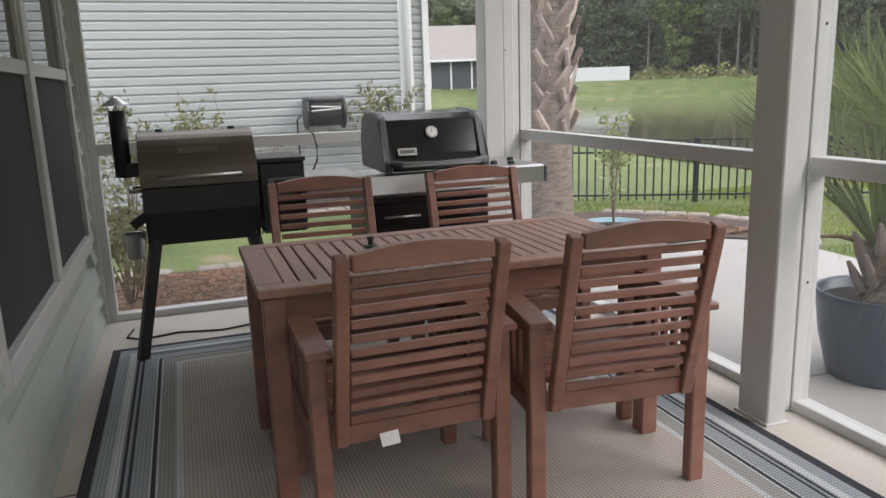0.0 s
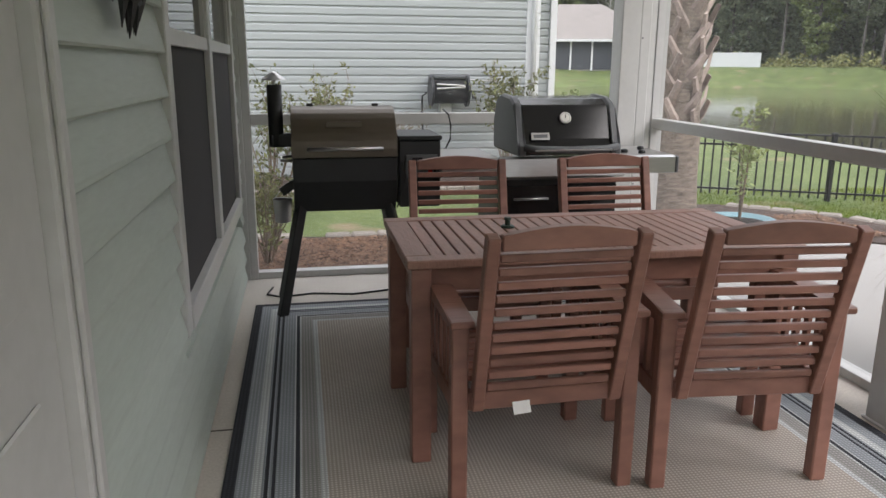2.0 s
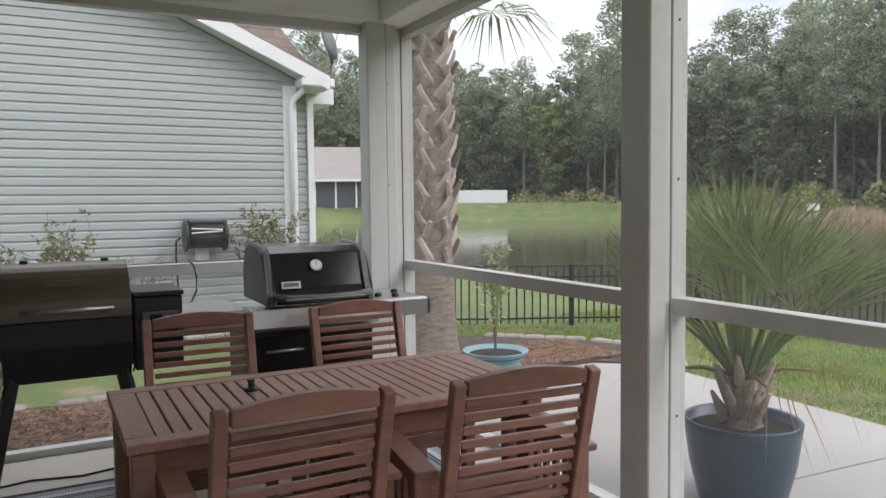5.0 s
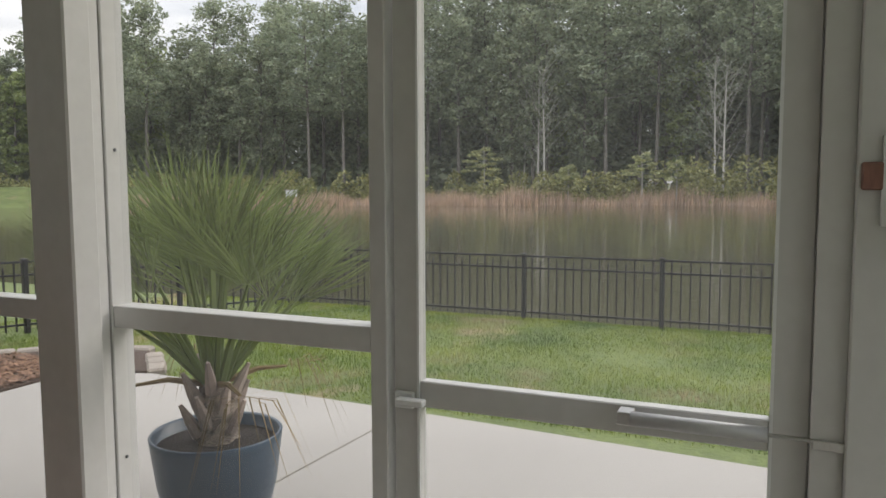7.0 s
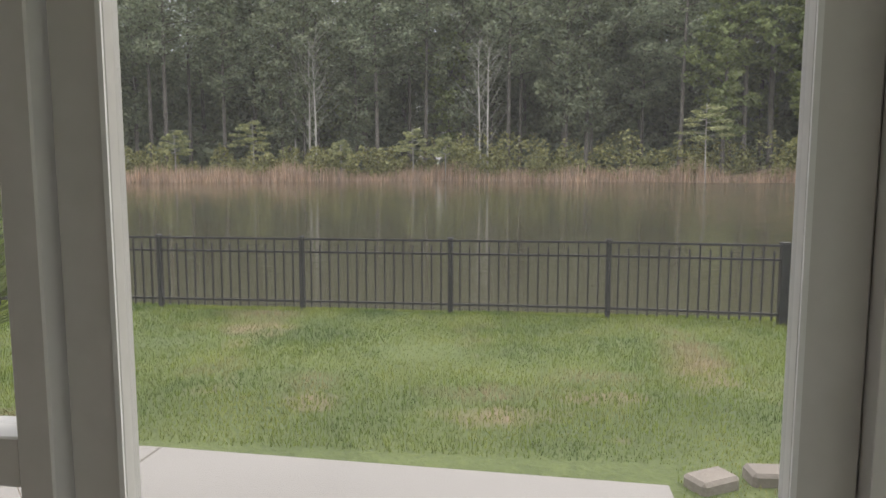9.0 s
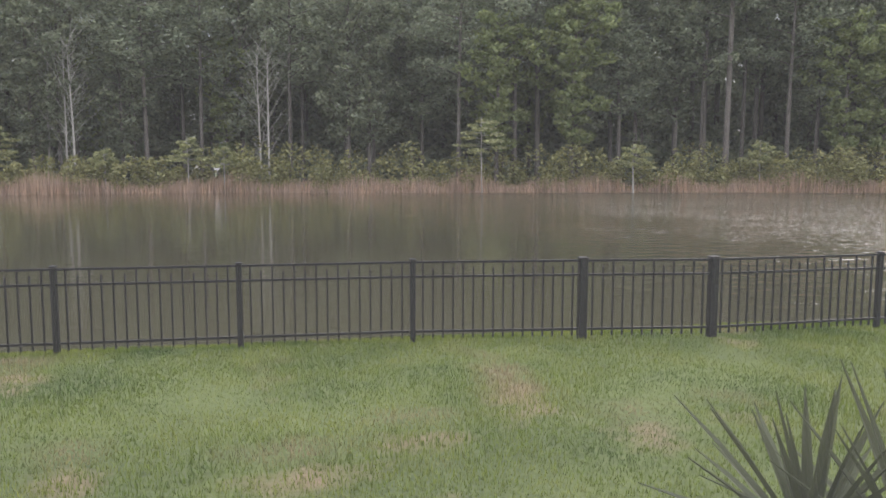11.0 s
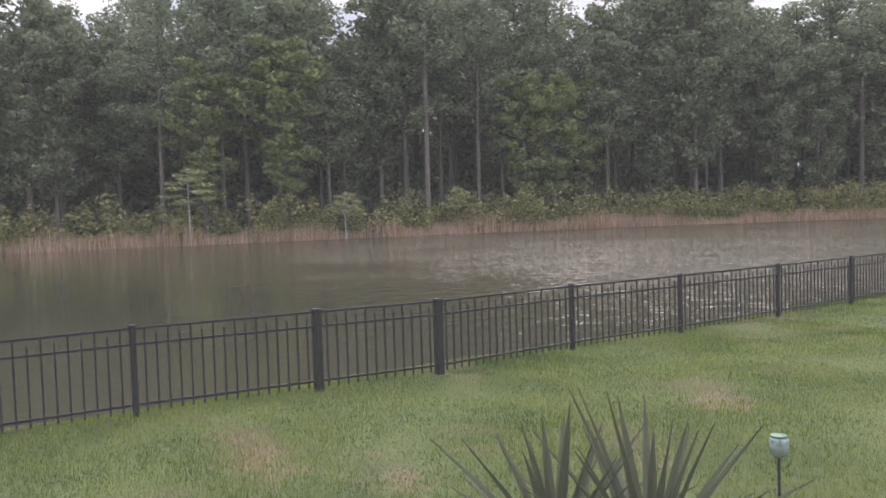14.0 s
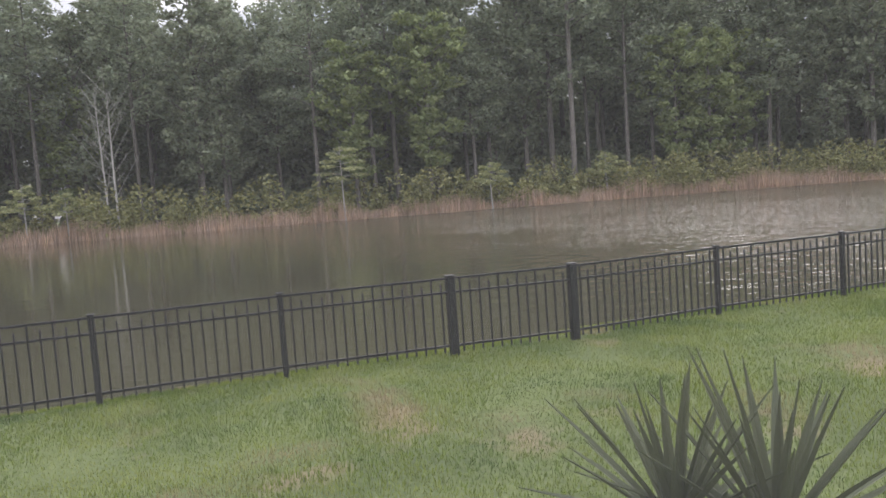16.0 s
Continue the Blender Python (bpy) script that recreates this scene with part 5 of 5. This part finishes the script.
# ---------- far side of the pond ----------
def far_house(x, y, turn):
    h = thing("far_house", pose(x, y, 1.1, 0, 0, turn), "distant tan house with hip roof and screened porch", "house")
    part("wall", box((-16, 0, 0), (8, 9, 2.75)), FARWALL, h)
    bm = bmesh.new()
    v = [bm.verts.new(p) for p in ((-16.6, -0.7, 2.7), (8.6, -0.7, 2.7), (8.6, 9.7, 2.7), (-16.6, 9.7, 2.7), (-11, 4.5, 6.2), (3, 4.5, 6.2))]
    for q in ((0, 1, 5, 4), (1, 2, 5), (2, 3, 4, 5), (3, 0, 4), (0, 3, 2, 1)):
        bm.faces.new([v[i] for i in q])
    part("roof", bm, ROOFFAR, h)
    part("fascia", box((-16.6, -0.74, 2.58), (8.6, -0.70, 2.78)), NWHITE, h)
    porch = part("porch_screen", box((-2.2, -0.06, 0.1), (7.8, -0.02, 2.55)), FARDARK, h)
    for i in range(6):
        part("post", box((-2.2 + i * 2.0 - 0.08, -0.16, 0), (-2.2 + i * 2.0 + 0.08, -0.06, 2.6)), NWHITE, porch)
    w = part("window", box((-3.9, -0.15, 0.9), (-2.9, -0.01, 2.2)), FARDARK, h)
    for z0 in (0.86, 1.5, 2.2):
        part("muntin", box((-3.95, -0.08, z0), (-2.85, -0.05, z0 + 0.08)), NWHITE, w)
    return h


far_house(31.5, 84, -16).scale = (1.22, 1.22, 1.25)
wf = thing("vinyl_fence", pose(47.2, 85.2, 1.5, 0, 0, -33), "white vinyl privacy fence on the far lawn", "fence")
for i in range(7):
    part("panel", box((-9 + i * 2.4, -0.03, 0.05), (-9 + i * 2.4 + 2.3, 0.03, 1.75), 0.01), NWHITE, wf)
    part("post", box((-9 + i * 2.4 - 0.1, -0.07, 0), (-9 + i * 2.4, 0.07, 1.85), 0.01), NWHITE, wf)
nest = thing("nest_box", pose(36.0, 24.9, WATER_Z + 0.72), "white nest box on a post in the pond", "nest box")
part("pole", tube([(0, 0, -1.5), (0, 0, 0.75)], 0.05), TRUNK, nest)
part("box", box((-0.2, -0.25, 0.75), (0.2, 0.25, 1.1), 0.01), NWHITE, nest)
part("lid", box((-0.25, -0.3, 1.1), (0.25, 0.3, 1.14), 0.005), FARWALL, nest)


def leaf_cloud(verts, faces, centre, radii, count, size, r):
    """Small leaf clumps scattered through an ellipsoid shell."""
    for _ in range(count):
        u = Vector((r.gauss(0, 1), r.gauss(0, 1), r.gauss(0, 1))).normalized() * r.uniform(0.45, 1.0) ** 0.5
        c = Vector(centre) + Vector((u.x * radii[0], u.y * radii[1], u.z * radii[2]))
        a = Vector((r.gauss(0, 1), r.gauss(0, 1), r.gauss(0, 0.6))).normalized() * size * r.uniform(0.6, 1.3)
        b = a.cross(Vector((r.gauss(0, 1), r.gauss(0, 1), r.gauss(0, 1)))).normalized() * size * r.uniform(0.3, 0.6)
        i = len(verts)
        verts.extend([tuple(c - a), tuple(c + b), tuple(c + a), tuple(c - b)])
        faces.append((i, i + 1, i + 2, i + 3))


def tree(kind, seed, tall, material, label):
    r = random.Random(seed)
    t = thing("pine_tree" if kind == "pine" else "broadleaf_tree" if kind == "oak" else "bare_tree", pose(0, 0, 0), label, "tree", "trees on the far shore")
    bend = r.uniform(-0.5, 0.5)
    bm = tube([(0, 0, -0.5), (bend * 0.3, 0, tall * 0.4), (bend, 0.2, tall * 0.96)], [0.20, 0.15, 0.03] if kind != "bare" else [0.13, 0.10, 0.02], 7)
    vs, fs = [], []
    start = {"pine": 0.42, "oak": 0.22, "bare": 0.15}[kind]
    for k in range(26 if kind != "bare" else 30):
        h = tall * (start + (0.97 - start) * k / 26)
        if h > tall:
            continue
        a = k * 2.4 + r.uniform(-0.5, 0.5)
        frac = (h / tall - start) / (1 - start)
        if kind == "bare":
            frac = min(1, frac + r.uniform(-0.25, 0.25))
        reach = tall * (0.17 * (1 - 0.65 * frac) if kind == "pine" else 0.20 * math.sin(0.35 + 2.5 * frac)) * r.uniform(0.6, 1.15)
        o = Vector((bend * h / tall, 0, h))
        e = o + Vector((math.cos(a) * reach, math.sin(a) * reach, reach * (0.25 if kind == "pine" else 0.75 if kind == "oak" else r.uniform(0.6, 1.9))))
        tube([o, o.lerp(e, 0.5) + Vector((0, 0, 0.1)), e], [0.055, 0.035, 0.012] if kind != "bare" else [0.028, 0.018, 0.008], 4, bm)
        if kind == "bare":
            for j in range(3):
                q = o.lerp(e, r.uniform(0.4, 1))
                tube([q, q + Vector((r.uniform(-0.8, 0.8), r.uniform(-0.8, 0.8), r.uniform(0.4, 1.2)))], [0.010, 0.004], 3, bm)
            continue
        for j in range(4):
            c = o.lerp(e, 0.35 + 0.24 * j) + Vector((r.gauss(0, 0.25), r.gauss(0, 0.25), r.gauss(0, 0.2)))
            s = tall * 0.045 * r.uniform(0.7, 1.3)
            leaf_cloud(vs, fs, c, (s, s, s * 0.6), 44, 0.19 if kind == "pine" else 0.24, r)
    part("trunk", bm, PALETRUNK if kind == "bare" else TRUNK, t, "pale bare trunk and twigs" if kind == "bare" else "")
    if vs:
        me = bpy.data.meshes.new("crown")
        me.from_pydata(vs, [], fs)
        me.materials.append(material)
        new("crown", me).parent = t
    return t


r = random.Random(77)
kinds = [tree("pine", 1, 21, PINE, "tall loblolly pine on the far shore"), tree("pine", 2, 18, PINE, "tall loblolly pine on the far shore"), tree("pine", 3, 23, PINE, "tall loblolly pine on the far shore"), tree("oak", 4, 15, OAK, "dark green broadleaf tree in the far woods"), tree("oak", 5, 13, SPRING, "tree in fresh bright green leaf, far woods"), tree("pine", 6, 15, PINE, "younger pine in the far woods"), tree("oak", 7, 17, OAK, "dark green broadleaf tree in the far woods"), tree("bare", 8, 15, PINE, "leafless pale tree on the far shore")]
LINE = [(-25, 120), (20, 118), (48, 104), (63, 82), (73, 60), (79, 42), (84, 25), (88, 11), (86, -5), (84, -42), (76, -80), (62, -112), (42, -145), (25, -165)]


def along(line, s):
    """The point a share s along a line of corners, and the way across it."""
    L = [math.hypot(b[0] - a[0], b[1] - a[1]) for a, b in zip(line, line[1:])]
    d = s * sum(L)
    for (a, b), k in zip(zip(line, line[1:]), L):
        if d <= k:
            return a[0] + (b[0] - a[0]) * d / k, a[1] + (b[1] - a[1]) * d / k, (a[1] - b[1]) / k, (b[0] - a[0]) / k
        d -= k
    return (*line[-1], 1, 0)


used = set()
for row, (n, depth) in enumerate(((80, 0.5), (90, 6.0), (90, 13.0), (60, 21.0))):
    for k in range(n):
        x, y, nx, nyy = along(LINE, (k + r.uniform(0.1, 0.9)) / n)
        dd = depth + r.uniform(-2.5, 3.0)
        i = r.choice([0, 0, 1, 1, 2, 3, 3, 5, 6, 4 if r.random() < 0.35 else 6])
        if row == 0 and r.random() < 0.02:
            i = 7
        sc = r.uniform(0.85, 1.2) * (1.12 + 0.05 * row) * (1.45 if y < -25 else 1.15 if y < 40 else 0.98)
        m = pose(x + nx * dd, y + nyy * dd, -0.35, 0, 0, r.uniform(0, 360))
        if i not in used:
            kinds[i].matrix_basis = m
            used.add(i)
        else:
            copy_thing(kinds[i], m).scale = (sc, sc, sc * r.uniform(0.92, 1.12))
for i, (x, y) in enumerate(((82.6, 23.6), (83.4, 24.6), (84.5, 26.6), (84.0, 4.7), (84.8, 5.6))):
    if i == 0 and 7 not in used:
        kinds[7].matrix_basis = pose(x, y, -0.3)
    else:
        copy_thing(kinds[7], pose(x, y, -0.3, 0, 0, i * 70))
for i in range(8):
    if i not in used and i != 7:
        kinds[i].matrix_basis = pose(118 + i * 3, -20 + i * 6, -0.3)

for i, (x, y) in enumerate(((96, 9), (100, 13), (105, 10), (110, 14), (98, 16), (103, 5), (108, 3), (95, 12), (114, 9), (101, 9), (94, -126.7), (97, -128.7), (101, -130.7), (95, -145.5), (99, -148.5), (104, -152.5))):
    copy_thing(kinds[(0, 2, 6, 3)[i % 4]], pose(x, y, -0.3, 0, 0, i * 61)).scale = (1.15, 1.15, 1.15)

for x, y, k in ((82.0, -28.3, 1.68), (82.5, -19.8, 1.45), (79, -60, 1.5)):
    copy_thing(kinds[4], pose(x, y, -0.3, 0, 0, x * 7 + y)).scale = (k, k, k)


def sapling(x, y, tall, seed):
    """A slim young tree whose leaves lie in flat tiers."""
    q = random.Random(seed)
    t = thing("young_tree", pose(x, y, -0.4), "slim young tree in pale green tiers, far bank", "tree", "saplings on the far bank")
    bm = tube([(0, 0, -0.2), (0.1, 0.05, tall * 0.5), (0.0, 0.1, tall)], [0.10, 0.07, 0.02], 6)
    vs, fs = [], []
    for k in range(14):
        h, a = tall * (0.5 + 0.035 * k), k * 2.4 + q.uniform(-0.4, 0.4)
        reach = tall * q.uniform(0.20, 0.36) * (1.1 - 0.05 * k)
        e = Vector((math.cos(a) * reach, math.sin(a) * reach, h + reach * 0.12))
        tube([(0.05, 0.05, h), e], [0.03, 0.01], 4, bm)
        leaf_cloud(vs, fs, e * 0.98, (reach * 0.55, reach * 0.55, 0.18), 110, 0.17, q)
    part("trunk", bm, PALETRUNK, t, "pale slim trunk")
    me = bpy.data.meshes.new("crown")
    me.from_pydata(vs, [], fs)
    me.materials.append(SAPL)
    new("crown", me).parent = t


SAPL = leafy("sapling_leaves", (0.34, 0.40, 0.24), 0.35, 0.6, 0.4)
for i, (x, y, tall) in enumerate(((77.5, -17.0, 7.6), (81.0, 12.5, 5.5), (79.5, 20.0, 4.2), (76.0, -33.0, 5.0), (80.5, 30.0, 6.5), (81.0, 9.0, 4.6), (76.5, -48.0, 5.5), (76.5, 37.0, 5.2))):
    sapling(x, y, tall, 40 + i)

# deep woods behind, shrubs and reeds at the water's edge
vs, fs = [], []
for k in range(3000):
    x, y, nx, nyy = along(LINE, r.random())
    dd = r.uniform(7, 40)
    top = 3 + 13 * min(1, (dd - 7) / 18)
    leaf_cloud(vs, fs, (x + nx * dd, y + nyy * dd, r.uniform(0, top)), (3.2, 3.2, 2.6), 75, 0.62 + 0.35 * (dd > 24), r)
raw("far_woods", vs, fs, OAK, "dense dark woods behind the far shore", "woods", "stuff")
vs, fs = [], []
for k in range(800):
    x, y, nx, nyy = along(LINE, r.random())
    dd = r.uniform(-7.5, -1.0)
    h = r.uniform(0.7, 2.2) * (1.45 if y < 12 else 1.0)
    leaf_cloud(vs, fs, (x + nx * dd, y + nyy * dd, -0.2 + h * 0.75), (h * 0.6, h * 0.6, h), 170, 0.25, r)
raw("bank_shrubs", vs, fs, BUSHM, "yellow-green shrubs and saplings on the far bank", "shrubs", "stuff")
REEDS = [(58, 63), (63.5, 55), (70.5, 39), (75.5, 25), (80.5, 11), (78.5, -5), (76.5, -40), (69.5, -75), (56.5, -105), (36.5, -140)]
vs, fs = [], []
for k in range(42000):
    x, y, nx, nyy = along(REEDS, r.random())
    dd = r.uniform(-0.8, 3.4)
    clump = 0.25 + 1.5 * noise.noise(Vector((x * 0.22, y * 0.22, 0)))
    h = max(0.3, r.uniform(0.6, 1.75) * (0.72 + 0.5 * clump))
    px, py = x + nx * dd, y + nyy * dd
    a, w, lean = r.uniform(0, math.tau), 0.035, r.uniform(0.05, 0.35)
    i = len(vs)
    vs += [(px - w * math.cos(a), py - w * math.sin(a), WATER_Z - 0.1), (px + w * math.cos(a), py + w * math.sin(a), WATER_Z - 0.1), (px + lean * math.cos(a * 3), py + lean * math.sin(a * 3), WATER_Z + h * 1.2)]
    fs.append((i, i + 1, i + 2))
raw("reeds", vs, fs, REED, "dry tan reeds along the far water line", "reeds", "stuff")

# ---------- grass and mulch, small pieces ----------
vs, fs = [], []


def inside_beds(x, y):
    return (x < 5.86 and -0.25 < y < 5.65) or (x < 3.0 and y < 6.6) or (3.0 < x < 6.5 and 5.0 < y < 7.55 and x + y < 12.5)


count = 0
while count < 430000:
    x, y = r.uniform(2.8, 10.9), r.uniform(-9.5, 8.6) if r.random() < 0.82 else r.uniform(-17, -9.5)
    if inside_beds(x, y) or (x < 4.9 and y > 7.6 and r.random() < 0.5):
        continue
    patch = noise.noise(Vector((x * 0.8, y * 0.8, 3)))
    if patch < -0.42 and r.random() < 0.35:
        continue
    count += 1
    h, a, w = r.uniform(0.02, 0.05) * (1 + 0.6 * patch), r.uniform(0, math.tau), 0.0035
    z0 = ground_z(x, y) - 0.005
    i = len(vs)
    ca, sa = math.cos(a), math.sin(a)
    vs += [(x - w * ca, y - w * sa, z0), (x + w * ca, y + w * sa, z0), (x + 0.03 * sa * r.random(), y - 0.03 * ca * r.random(), z0 + h)]
    fs.append((i, i + 1, i + 2))
raw("grass_blades", vs, fs, GRASSB, "short uneven green grass blades", "grass", "stuff")
vs, fs = [], []
for k in range(26000):
    if k % 3:
        x, y = r.uniform(0.0, 2.5), r.uniform(4.99, 6.35)
    else:
        x, y = r.uniform(3.2, 5.8), r.uniform(5.65, 6.7)
    a, L, w = r.uniform(0, math.tau), r.uniform(0.015, 0.045), r.uniform(0.003, 0.008)
    ca, sa = math.cos(a), math.sin(a)
    z0 = -0.12 if x < 3 else -0.125
    t1, t2 = r.uniform(0.002, 0.03), r.uniform(0.002, 0.03)
    i = len(vs)
    vs += [(x - L * ca - w * sa, y - L * sa + w * ca, z0 + t1), (x - L * ca + w * sa, y - L * sa - w * ca, z0 + t1), (x + L * ca + w * sa, y + L * sa - w * ca, z0 + t2), (x + L * ca - w * sa, y + L * sa + w * ca, z0 + t2)]
    fs.append((i, i + 1, i + 2, i + 3))
raw("mulch_chips", vs, fs, leafy("bark_chips", (0.17, 0.115, 0.09), 0.75, 0.9, 0), "loose shredded bark chips on the bed", "mulch", "stuff")
